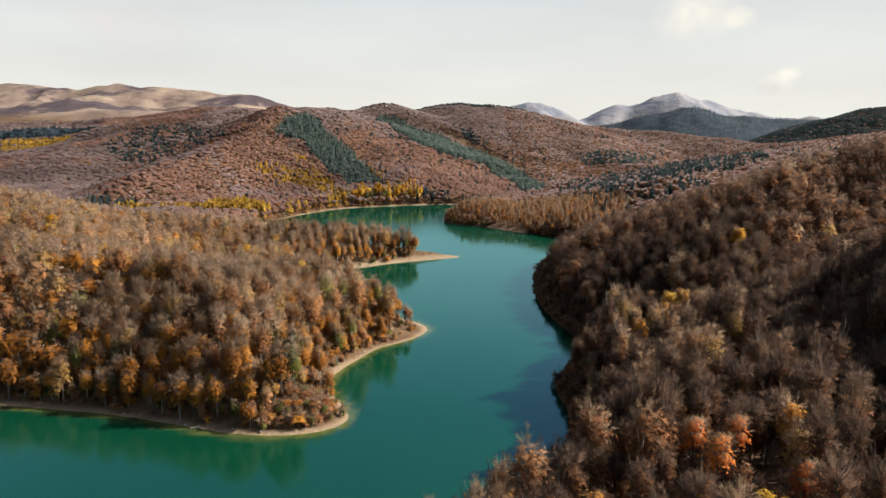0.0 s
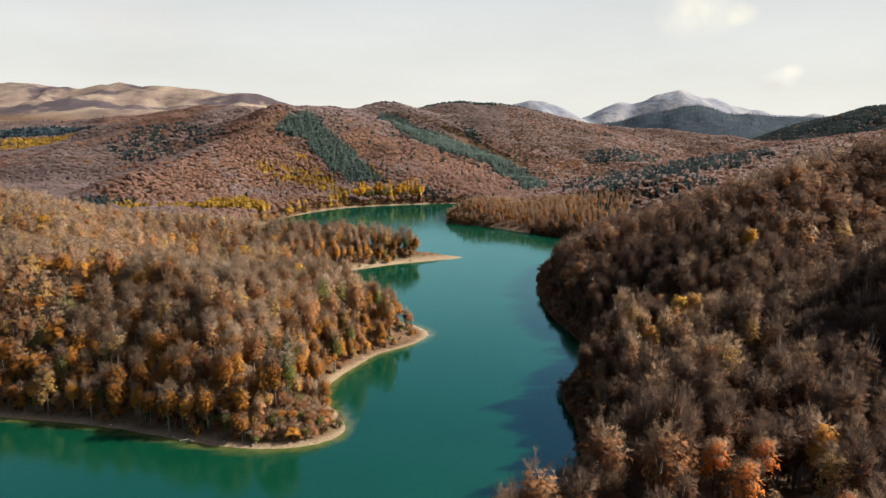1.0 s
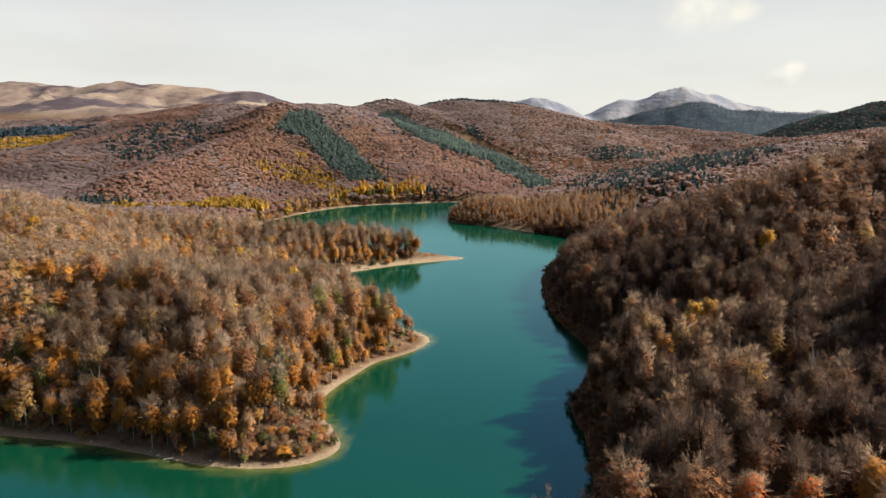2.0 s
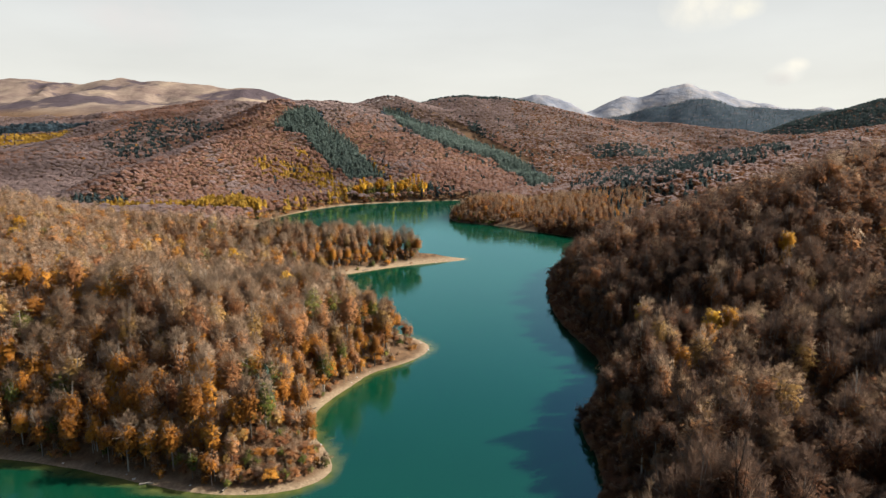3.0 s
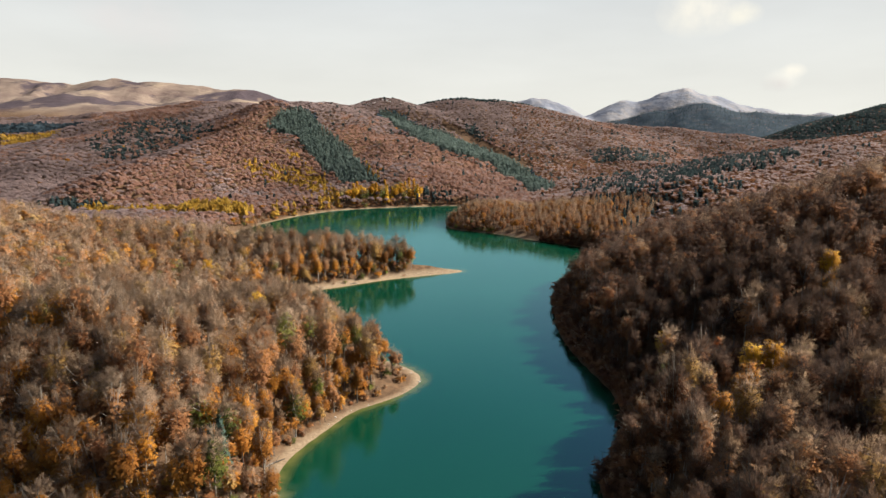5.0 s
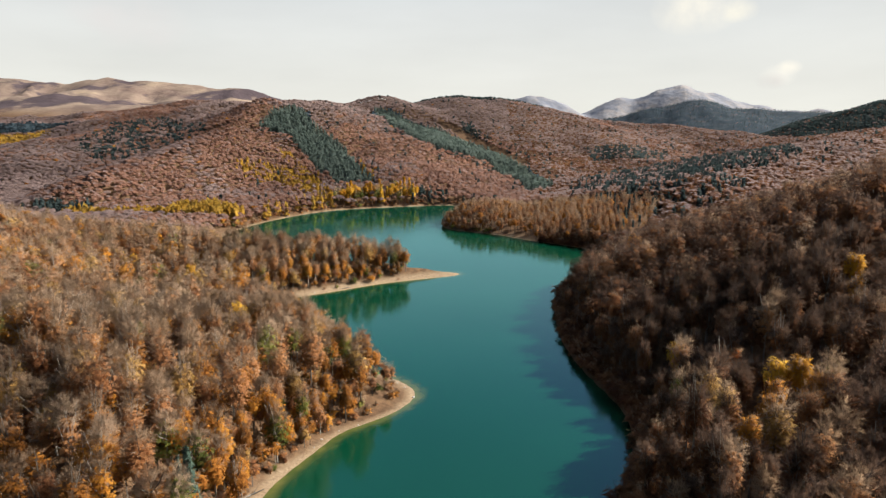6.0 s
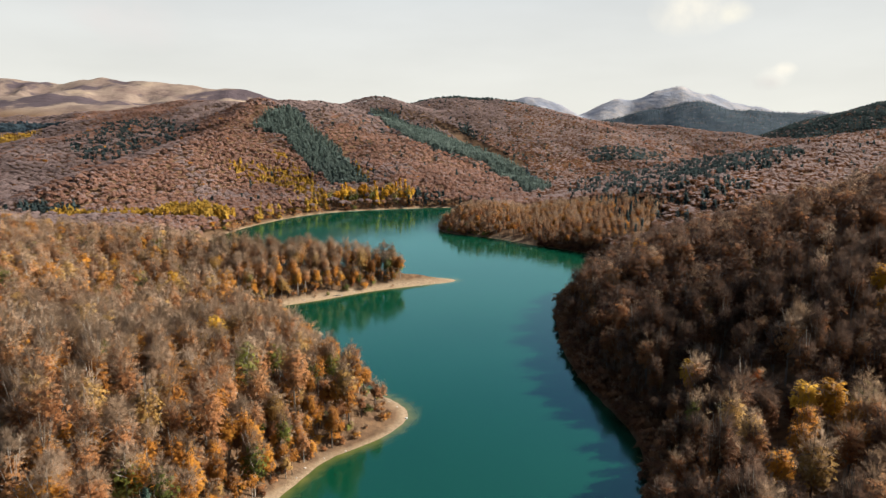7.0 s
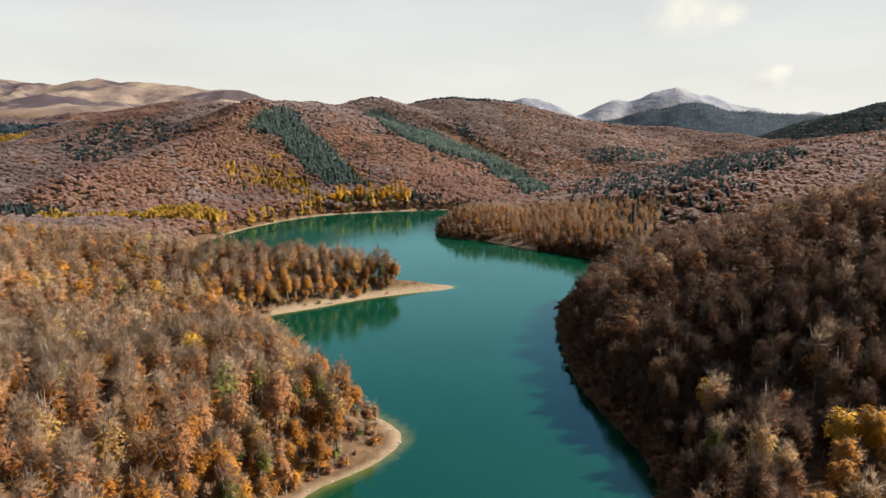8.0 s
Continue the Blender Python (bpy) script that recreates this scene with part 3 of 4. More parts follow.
def conifer(rng, k, h=20.0, r=3.0, size=0.9, kind="needle", sides=5):
    """A fir, larch or poplar: a trunk and whorls of drooping sprays that narrow to the tip."""
    s = Sprays()
    s.put(prism((0, 0, -1.2), (0, 0, h * 0.96), 0.24, 0.03, sides), "bark")
    f = rng.uniform(0.0, 1, k) ** 1.25
    a = rng.uniform(0, 2 * np.pi, k)
    rad = r * (1 - f) * rng.uniform(0.5, 1.05, k) + 0.15
    c = np.stack([rad * np.cos(a), rad * np.sin(a), h * (0.10 + 0.88 * f)], 1)
    out = unit(np.stack([np.cos(a), np.sin(a), np.full(k, 0.6)], 1) + rng.normal(size=(k, 3)) * 0.25)
    t = flakes(c, unit(out + rng.normal(size=(k, 3)) * 0.4), size, rng)
    s.put(t, kind, np.repeat(out[:, None], 3, 1))
    return s.done()


def templates(level):
    """Variants of each kind of tree for one distance: 0 close by, 3 on the far ridges."""
    rng = np.random.default_rng(100 + level)
    # twig sprays and their length, leaf sprays and their size, limbs, sides of the trunk
    spec = [(230, 2.0, 380, 0.58, 10, 5), (62, 2.25, 56, 1.42, 2, 3), (32, 2.3, 18, 2.2, 0, 0), (9, 4.0, 3, 3.8, 0, 0)][level]
    tall, wide = [((17.5, 22.5), (3.3, 4.4)), ((17.5, 22), (3.6, 4.7)), ((14, 17), (4.9, 5.9)), ((12, 14), (4.6, 5.6))][level]
    kinds = {}
    # the russet-leaved tree carries the east bank's shade in its dark colours
    for name, leaf, bare, leafy, low in (("bare", "rust", 0.95, 0.8, 0.7), ("rust", "rust", 0.55, 1.4, 0.3), ("amber", "amber", 0.3, 1.7, 0.35),
                                         ("mixed", "amber", 0.75, 1.1, 0.6), ("gold", "gold", 0.12, 1.9, 0.15), ("mossy", "moss", 0.8, 1.0, 0.6),
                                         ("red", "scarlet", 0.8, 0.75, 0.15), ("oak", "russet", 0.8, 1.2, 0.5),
                                         ("faded", "rust", 0.65, 1.25, 0.45), ("tawny", "ochre", 0.65, 1.2, 0.45)):
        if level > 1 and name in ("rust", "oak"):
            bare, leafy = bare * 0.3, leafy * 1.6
        if level > 1 and name == "bare":
            bare, leafy = bare * 1.3, leafy * 0.25
        kinds[name] = [broadleaf(rng, spec, leaf, bare, leafy, low * (1.0, 1.0, 0.5, 0.3)[level], rng.uniform(*tall), rng.uniform(*wide)) for _ in range(5)]
    nk, ns = [(420, 0.95), (130, 1.5), (40, 2.4), (12, 3.6)][level]
    sides = max(spec[5], 3)
    grow = (1.0, 1.0, 0.9, 0.8)[level]
    kinds["fir"] = [conifer(rng, nk, 20 * grow, 2.9, ns, "needle", sides) for _ in range(3)]
    kinds["spruce"] = [conifer(rng, nk, 19 * grow, 2.7, ns, "spruce", sides) for _ in range(3)]
    kinds["larch"] = [conifer(rng, nk, 19 * grow, 2.8, ns, "gold", sides) for _ in range(3)]
    small = (70, 1.3, 60, 0.6, 0, 0) if level == 0 else (16, 1.7, 14, 1.1, 0, 0)
    kinds["bush"] = [broadleaf(rng, small, leaf, 1.0, 1.0, 1.0, 3.4, 1.7) for leaf in ("rust", "moss", "amber", "rust")]
    # bushes in dark russet: the bank's shade is put into their colour
    kinds["shade_bush"] = [broadleaf(rng, small, "russet", 0.15, 1.9, 1.0, 3.6, 2.0) for _ in range(3)]
    return kinds


LEVELS = [templates(k) for k in range(4)]


CROWD = (0.7, 0.8, 5.0, 9.0)  # how much the sprays of a closed canopy follow the slope they stand on


def plant(name, label, category, spots, level):
    """One joined wood. spots: rows of x, y, z, turn, size, tone and a list of kinds."""
    by = {}
    for s in spots:
        by.setdefault((s[6], s[7]), []).append(s[:6])
    vs, ms, ts, ps = [], [], [], []
    for (kind, variant), group in by.items():
        tri, mat, puff = LEVELS[level][kind][variant % len(LEVELS[level][kind])]
        g = np.array(group)
        c, s = np.cos(g[:, 3])[:, None, None], np.sin(g[:, 3])[:, None, None]
        size = g[:, 4][:, None, None]
        p = tri[None]
        x = (p[..., 0] * c - p[..., 1] * s) * size + g[:, 0][:, None, None]
        y = (p[..., 0] * s + p[..., 1] * c) * size + g[:, 1][:, None, None]
        z = p[..., 2] * size + g[:, 2][:, None, None]
        vs.append(np.stack([x, y, z], -1).reshape(-1, 3))
        e = 6.0 if level < 2 else 15.0
        fall_x = (height(g[:, 0] + e, g[:, 1])[0] - height(g[:, 0] - e, g[:, 1])[0]) / (2 * e)
        fall_y = (height(g[:, 0], g[:, 1] + e)[0] - height(g[:, 0], g[:, 1] - e)[0]) / (2 * e)
        lie = unit(np.stack([-fall_x, -fall_y, np.ones(len(g))], 1))[:, None, None]
        q = puff[None]
        ps.append(np.stack([q[..., 0] * c - q[..., 1] * s, q[..., 0] * s + q[..., 1] * c, q[..., 2] + 0 * c], -1) + lie * CROWD[level])
        ps[-1] = unit(ps[-1].reshape(-1, 3))
        ms.append(np.tile(mat, len(g)))
        ts.append(np.repeat(g[:, 5], len(tri) * 3))
    if not vs:
        return None
    v = np.concatenate(vs)
    me = quick_mesh(name, v, np.arange(len(v)), 3, np.concatenate(ms))
    paint(me, "tone", np.concatenate(ts))
    paint_puff(me, np.concatenate(ps))
    paint_rim(me, len(v) // 3)
    for m in WOOD_MATS[level]:
        me.materials.append(m)
    return tagged(new(name, me), label, category, kind="stuff")


def scatter(x0, x1, y0, y1, step, seed):
    """Jittered places on the plan, with ground height and distance to the shore."""
    rng = np.random.default_rng(seed)
    xs, ys = np.meshgrid(np.arange(x0, x1, step), np.arange(y0, y1, step))
    xs = xs + (np.arange(xs.shape[0]) % 2 * step / 2)[:, None]
    x = (xs + rng.uniform(-0.42, 0.42, xs.shape) * step).ravel()
    y = (ys + rng.uniform(-0.42, 0.42, ys.shape) * step).ravel()
    ok = (x + 0.06 * y < 0.80 * y + 70) & (x + 0.06 * y > -0.76 * y - 50)
    x, y = x[ok], y[ok]
    z, sd = height(x, y)
    return x, y, z, sd, rng


FIRS = {  # stands of conifers on the plan, and how closely they fill it
    "plantation": ([(-367, 1075), (-373, 1149), (-345, 1200), (-323, 1190), (-287, 1125), (-240, 1079), (-213, 1036), (-167, 905), (-140, 844), (-188, 851), (-217, 910), (-275, 1012), (-316, 1067)], 0.97),
    "strip": ([(-257, 1540), (-219, 1538), (-136, 1461), (-62, 1386), (10, 1283), (79, 1094), (95, 900), (60, 880), (47, 983), (9, 1106), (-68, 1121), (-122, 1164), (-189, 1301)], 0.95),
    "side_strip": ([(-68, 1520), (-1, 1440), (22, 1371), (-32, 1420)], 0.8),
    "west_stand": ([(-1120, 1375), (-1035, 1471), (-890, 1385), (-999, 1339), (-1070, 1310)], 0.95),
    "corner": ([(-410, 600), (-382, 600), (-376, 632), (-404, 640)], 0.9),
    # some firs grow here; more are added in place of a cloud's shadow
    "hollow": ([(-704, 1122), (-764, 1326), (-628, 1286), (-480, 1138), (-444, 1026), (-518, 994), (-564, 954), (-621, 986)], 0.42),
    "summit": ([(-210, 1780), (-129, 1799), (3, 1771), (160, 1800), (180, 1990), (-190, 1960)], 0.8),
    "terrace": ([(208, 1371), (333, 1463), (414, 1475), (366, 1375), (206, 1271)], 0.6),
    "valley": ([(304, 1043), (430, 1000), (400, 879), (285, 723), (207, 660), (206, 760)], 0.5),
    "middle": ([(124, 935), (240, 1199), (333, 1211), (207, 655), (150, 639), (100, 700)], 0.3),
    "behind": ([(95, 520), (160, 500), (230, 640), (170, 700), (110, 650)], 0.25),
    "north_shore": ([(-74, 795), (-40, 806), (-40, 840), (-76, 830)], 0.7),
    "east_far": ([(780, 2150), (850, 1750), (1300, 1450), (2200, 1450), (2300, 2960), (500, 2960), (550, 2700)], 0.85),
}
GOLDS = {  # larches and poplars
    "hillside": ([(-345, 894), (-324, 937), (-293, 938), (-264, 956), (-220, 893), (-187, 817), (-160, 740), (-180, 700), (-200, 789), (-242, 844), (-280, 883), (-315, 879)], 0.55),
    "upper": ([(-318, 999), (-288, 1000), (-275, 970), (-306, 986)], 0.7),
    "block": ([(-300, 668), (-268, 668), (-224, 640), (-224, 605), (-292, 606)], 0.95),
    "row": ([(-382, 602), (-290, 604), (-290, 622), (-382, 620)], 0.95),
    "clump": ([(-176, 760), (-130, 778), (-132, 806), (-174, 790)], 0.95),
    "clump_east": ([(-116, 785), (-76, 798), (-78, 822), (-114, 812)], 0.95),
    "clump_middle": ([(-128, 780), (-118, 784), (-120, 808), (-130, 804)], 0.9),
    "west": ([(-1060, 1300), (-916, 1355), (-922, 1291), (-1000, 1225)], 0.9),
    "lower_shore": ([(-215, 660), (-195, 700), (-165, 748), (-185, 770), (-225, 700)], 0.15),
    "ribbon": ([(-184, 984), (-147, 893), (-140, 860), (-152, 870), (-172, 921)], 0.3),
}
CLEARING = [(-112, 1535), (-66, 1482), (21, 1347), (87, 1207), (63, 1120), (-5, 1299), (-89, 1464)]
SPUR = [(48, 209), (58, 196), (78, 203), (92, 226), (77, 235), (56, 226)]
RUSTY = [(-460, 640), (-423, 690), (-426, 730), (-423, 810), (-398, 850), (-360, 826), (-331, 774), (-295, 666), (-351, 640), (-388, 630)]


def kind_here(x, y, z, sd, rng):
    """Which tree grows at a spot."""
    patch = fbm(x, y, 55, 3, 31)
    roll = rng.uniform(0, 1, len(x))
    k = np.where(roll < 0.30 + 0.3 * patch, "bare", np.where(roll < 0.44 + 0.25 * patch, "tawny", np.where(roll < 0.62 + 0.2 * patch, "faded", np.where(roll < 0.80 + 0.1 * patch, "mixed",
        np.where(roll < 0.90, "rust", np.where(roll < 0.975, "amber", np.where(roll < 0.992, "mossy", "gold")))))))
    broad = fbm(x, y, 260, 4, 37) + 0.25 * (roll - 0.5)
    hill = np.where(broad < 0.12, "bare", "rust")
    hill = np.where(roll > 0.992, "amber", hill)
    k = np.where(y > 500, hill, k)
    # east hills: darkened trees stand in for slopes turned from the sun
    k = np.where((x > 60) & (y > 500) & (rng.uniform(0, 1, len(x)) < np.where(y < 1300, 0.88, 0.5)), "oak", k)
    # leaves last longest low down along the western shores
    fringe = (sd < np.where(y < 290, 20, 12)) & (x < 10) & (y < 480)
    k = np.where(fringe & (roll < 0.85), np.where(roll < 0.38, "amber", np.where(roll < 0.56, "mixed", np.where(roll < 0.66, "rust", np.where(roll < 0.78, "tawny", "mossy")))), k)
    # the shaded east side: crowns over withered russet leaves, darkened in colour for the shade, hardly a bright one
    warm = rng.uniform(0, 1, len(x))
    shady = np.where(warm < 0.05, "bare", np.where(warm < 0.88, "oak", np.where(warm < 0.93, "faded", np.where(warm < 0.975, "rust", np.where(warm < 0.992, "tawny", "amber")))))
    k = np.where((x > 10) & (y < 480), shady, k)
    # the sunny spur above the dark cove still holds its orange leaves
    k = np.where(inside(x, y, SPUR) & (warm > 0.25), np.where(warm < 0.55, "amber", np.where(warm < 0.8, "tawny", "rust")), k)
    k = np.where(inside(x, y, RUSTY) & (rng.uniform(0, 1, len(x)) < 0.92), "rust", k)
    lower = inside(x, y, [(-60, 760), (-40, 860), (-140, 1000), (-300, 1250), (-200, 1350), (60, 1000), (60, 820)])
    k = np.where(lower & (rng.uniform(0, 1, len(x)) < 0.4), "rust", k)
    sway = 22 * fbm(x, y, 60, 3, 51)
    for outline, share in FIRS.values():
        k = np.where(inside(x + sway, y + sway * 0.8, outline) & (rng.uniform(0, 1, len(x)) < share), "fir" if share > 0.9 else "spruce", k)
    stray = (y > 700) & (x > -300) & (rng.uniform(0, 1, len(x)) < 0.03)
    k = np.where(stray, "spruce", k)
    return k


def spots_of(x, y, z, sd, rng, grow=1.0):
    kinds = kind_here(x, y, z, sd, rng)
    tone = np.clip(0.5 + 0.45 * fbm(x, y, 40, 2, 44) + rng.normal(size=len(x)) * np.where(y > 500, 0.06, 0.26), 0, 1)
    size = rng.uniform(0.76, 1.12, len(x))
    size = np.where(y > 500, 0.94 + 0.4 * (size - 0.94), size) * grow * np.where((sd < 10) & (x < 10), 0.9, 1.0)
    size = size * np.where((x > 10) & (y < 480), np.clip(0.5 + 0.5 * (sd - 3) / 11, 0.5, 1), 1)  # low trees on the steep bank
    turn = rng.uniform(0, 6.28, len(x))
    var = rng.integers(0, 5, len(x))
    return [(x[i], y[i], z[i] - 0.2, turn[i], size[i], tone[i], str(kinds[i]), int(var[i])) for i in range(len(x))]


OPEN_POINT = [(-66, 158), (-36, 163), (-36, 178), (-45, 184), (-56, 181), (-63, 170)]


def bare_point(x, y):
    """The open sandy tips of the point and the spit."""
    return ((x > -46) & (x < 5) & (y > 420) & (y < 458)) | ((x > -37) & (x < 0) & (y > 250) & (y < 286))


def grown(box, step, seed, grow=1.0, rule=None):
    x, y, z, sd, rng = scatter(*box, step, seed)
    edge = np.where((x > 10) & (y < 500), 4.2, np.where(y > 500, np.where(x > -60, np.where((x > -5) & (x < 42) & (y < 605), 3.5, 0.6), 2.2), np.where((x < -60) & (y < 200), 2.4, 3.3) + 1.4 * fbm(x, y, 25, 2, 6)))
    edge = np.where((x > -115) & (x < 0) & (y > 385) & (y < 452), 6.5, edge)
    ok = (sd > edge) & ~inside(x, y, CLEARING) & ~bare_point(x, y) & ~inside(x, y, OPEN_POINT)
    for outline, share in GOLDS.values():
        ok &= ~(inside(x, y, outline) & (rng.uniform(0, 1, len(x)) < share))
    for outline, share in FIRS.values():
        if share > 0.9:
            ok &= ~inside(x, y, outline)
    if rule is not None:
        ok &= rule(x, y)
    return spots_of(x[ok], y[ok], z[ok], sd[ok], rng, grow)


def forest(name, label, box, step, level, seed, grow=1.0, rule=None):
    return plant(name, label, "forest", grown(box, step, seed, grow, rule), level)


# the nearest trees of both banks stand as things of their own
LOOKS = {
    "bare": ("beech_tree", "leafless grey-brown beech tree with rusty lower leaves"),
    "mixed": ("beech_tree", "beech tree with bare grey crown over amber lower leaves"),
    "rust": ("beech_tree", "beech tree with dry rust-brown autumn leaves"),
    "amber": ("beech_tree", "beech tree full of bright orange autumn leaves"),
    "mossy": ("beech_tree", "beech tree with thin olive green leaves"),
    "gold": ("maple_tree", "maple tree with golden yellow autumn leaves"),
    "red": ("cherry_tree", "wild cherry tree with red-orange autumn leaves"),
    "oak": ("oak_tree", "tree with dull withered leaves, russet-brown darkened for shade"),
    "faded": ("beech_tree", "beech tree with bare crown over faded brown leaves"),
    "tawny": ("beech_tree", "beech tree with thin tawny yellow-brown leaves"),
    "fir": ("fir_tree", "dark green narrow fir tree among bare beeches"),
    "spruce": ("spruce_tree", "dark green spruce tree"),
    "larch": ("larch_tree", "golden yellow larch tree"),
}
MASTERS = {}


def tree_thing(kind, variant, m, label=""):
    """One standing tree with a trunk, a twiggy crown and its leaves."""
    if (kind, variant) in MASTERS:
        ob = copy_thing(MASTERS[kind, variant], m)
    else:
        tri, mat, puff = LEVELS[0][kind][variant % len(LEVELS[0][kind])]
        ob = new(LOOKS[kind][0])
        tagged(ob, LOOKS[kind][1], "tree", "trees of the near wood")
        for k in np.unique(mat):
            t = tri[mat == k]
            me = quick_mesh("tree_part", t.reshape(-1, 3), np.arange(len(t) * 3), 3)
            paint_puff(me, puff[mat == k])
            paint_rim(me, len(t))
            me.materials.append(TREE_MATS[k])
            p = new({"bark": "trunk", "twig": "crown", "shade_twig": "crown"}.get(KINDS[k], "foliage"), me)
            p.parent = ob
        ob.matrix_basis = m
        MASTERS[kind, variant] = ob
    if label:
        tagged(ob, label)
    return ob


SPECIAL = (  # single trees that stand out
    ("gold", 78, 226, 1.15, "golden yellow maple tree on the spur"), ("gold", 74, 229, 0.95, "golden yellow maple tree on the spur"),
    ("amber", 50, 215, 1.12, "bright orange beech tree above the dark bank"), ("fir", -61, 190, 0.9, "dark green narrow fir tree near the point"),
    ("fir", -64.5, 192.5, 0.72, "dark green narrow fir tree near the point"),
    ("red", 41, 93, 0.95, "wild cherry tree with red-orange autumn leaves"), ("red", 47, 101, 0.95, "wild cherry tree with red-orange autumn leaves"),
    ("red", 52, 88, 0.95, "wild cherry tree with red-orange autumn leaves"), ("red", 42, 107, 0.95, "wild cherry tree with red-orange autumn leaves"),
    ("gold", 44, 80, 0.85, "golden yellow maple tree on the mound"), ("amber", 20, 88, 1.0, "orange beech tree on the near mound"),
    ("gold", 61.4, 267, 0.9, "yellow maple tree above the dark cove"), ("red", 72.4, 250.7, 0.95, "scarlet cherry tree in the shaded wood"),
    ("mossy", 84, 224, 1.05, "pale olive beech tree beside the golden maple"), ("mossy", 88, 231, 1.1, "pale olive beech tree beside the golden maple"),
    ("mossy", 55, 244, 0.9, "pale olive beech tree at the mouth of the hollow"), ("gold", 115, 271, 0.95, "yellow maple tree on the dark slope"),
    ("amber", 57, 205, 1.05, "orange beech tree on the spur"), ("amber", 64, 212, 1.08, "orange beech tree on the spur"), ("amber", 69, 220, 1.1, "orange beech tree on the spur"),
    ("tawny", 60, 199, 1.05, "tawny beech tree on the spur"), ("rust", 68, 203, 0.95, "rusty brown beech tree on the spur"), ("amber", 75, 172, 1.05, "orange beech tree on the front slope"),
    ("amber", -70, 172, 1.0, "orange beech tree on the western point"), ("amber", -64, 184, 0.7, "orange beech tree beside the fir"))
near = [s for s in grown((-140, 125, 60, 300), 5.5, 1, 1.04) if min(math.hypot(s[0] - p[1], s[1] - p[2]) for p in SPECIAL) > 6.2]
near.sort(key=lambda s: math.hypot(s[0], max(0, s[1] - 215, 75 - s[1])))
for x, y, z, turn, size, tone, kind, variant in near[:300]:
    tree_thing(kind, variant, Matrix.Translation((x, y, z)) @ Matrix.Rotation(turn, 4, "Z") @ Matrix.Scale(size, 4))
plant("beech_wood", "leafless grey and orange beech wood behind the shore", "forest", near[300:], 0)
forest("beech_wood", "leafless grey and orange beech wood on the slopes", (-460, 460, 60, 500), 6.5, 1, 2, 1.04,
       lambda x, y: ~((x > -140) & (x < 125) & (y < 300)) & ~((x > -150) & (x < 0) & (y > 380)))
plant("beech_wood", "tight wall of orange and grey beeches on the spit", "forest",
      [s for s in grown((-150, 0, 380, 460), 5.4, 12, 1.0, lambda x, y: (y > 384 + (x + 99) * 0.62)) if s[1] < 460], 0)
CAPE = [(-45, 598), (35, 555), (110, 510), (150, 590), (120, 650), (60, 690), (-45, 690)]
forest("beech_wood", "brown autumn wood on the middle hills", (-1000, 950, 500, 1000), 7.0, 2, 3, 0.95, lambda x, y: ~inside(x, y, CAPE))
cape = grown((-50, 150, 505, 695), 6.2, 13, 0.78, lambda x, y: inside(x, y, CAPE))
plant("beech_wood", "tan and orange rounded beeches on the low cape", "forest",
      [(*s[:6], ("bare", "mixed", "bare", "rust", "bare", "amber", "bare")[i % 7] if s[6] != "spruce" else "spruce", s[7]) for i, s in enumerate(cape)], 1)
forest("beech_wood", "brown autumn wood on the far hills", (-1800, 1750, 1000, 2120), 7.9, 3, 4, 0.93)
forest("fir_wood", "dark fir wood on a distant ridge, blued by painted haze", (450, 2300, 2200, 2960), 14.5, 3, 5, 0.45)


def stand(name, label, kind, outline, share, step, level, seed, grow=1.0):
    """An even-aged stand of one kind within an outline."""
    p = np.array(outline)
    x, y, z, sd, rng = scatter(p[:, 0].min(), p[:, 0].max(), p[:, 1].min(), p[:, 1].max(), step, seed)
    ok = inside(x, y, outline) & (sd > 2) & (rng.uniform(0, 1, len(x)) < share)
    rows = [(x[i], y[i], z[i] - 0.2, rng.uniform(0, 6.28), rng.uniform(0.75, 1.05) * grow, rng.uniform(0.2, 0.9), kind[i % len(kind)], int(rng.integers(0, 3))) for i in np.nonzero(ok)[0]]
    plant(name, label, "tree stand", rows, level)


for k, (title, (outline, share)) in enumerate(GOLDS.items()):
    far = min(p[1] for p in outline) > 1000
    poplar = title in ("clump", "clump_east", "clump_middle", "block", "row")
    stand("poplar_stand" if poplar else "larch_stand", "bright yellow poplars in a dense stand" if poplar else "golden yellow larches scattered over the hillside",
          ("gold", "mossy", "gold", "larch") if title.startswith("clump") else ("larch",), outline, share, 6.5 if far else 6.5 if title.startswith("clump") else 4.6 if poplar else 5.6, 3 if far else 1 if title.startswith("clump") else 2, 300 + k, (0.95 if title == "row" else 1.3 if title.startswith("clump") else 1.05) if poplar else 0.9)
for k, (title, (outline, share)) in enumerate(FIRS.items()):
    if share > 0.9:
        stand("fir_plantation", "dense dark green fir plantation on the hillside", ("fir",), outline, share, 5.4, 3 if outline[0][0] < -900 else 2, 400 + k, 0.95)


def thicket(label, box, seed, level):
    """Young beeches that fill the edge of the wood down to the ground."""
    x, y, z, sd, rng = scatter(*box, 3.4, seed)
    east = (x > 10) & (y < 500)
    ok = ~bare_point(x, y) & ~inside(x, y, OPEN_POINT) & np.where(east, (sd > 1.2) & (sd < 16), (sd > np.where((x > -115) & (x < 0) & (y > 385) & (y < 452), 6.0, 3.0)) & (sd < 15)) & (rng.uniform(0, 1, len(x)) < 0.86)
    x, y, z, sd = x[ok], y[ok], z[ok], sd[ok]
    rows = spots_of(x, y, z, sd, rng, 0.56)
    plant("young_beech_thicket", label, "thicket", rows, level)


thicket("dense orange and brown young beeches along the shore", (-170, 60, 90, 300), 61, 1)
thicket("dense orange and brown young beeches along the spit", (-240, 110, 300, 560), 62, 1)



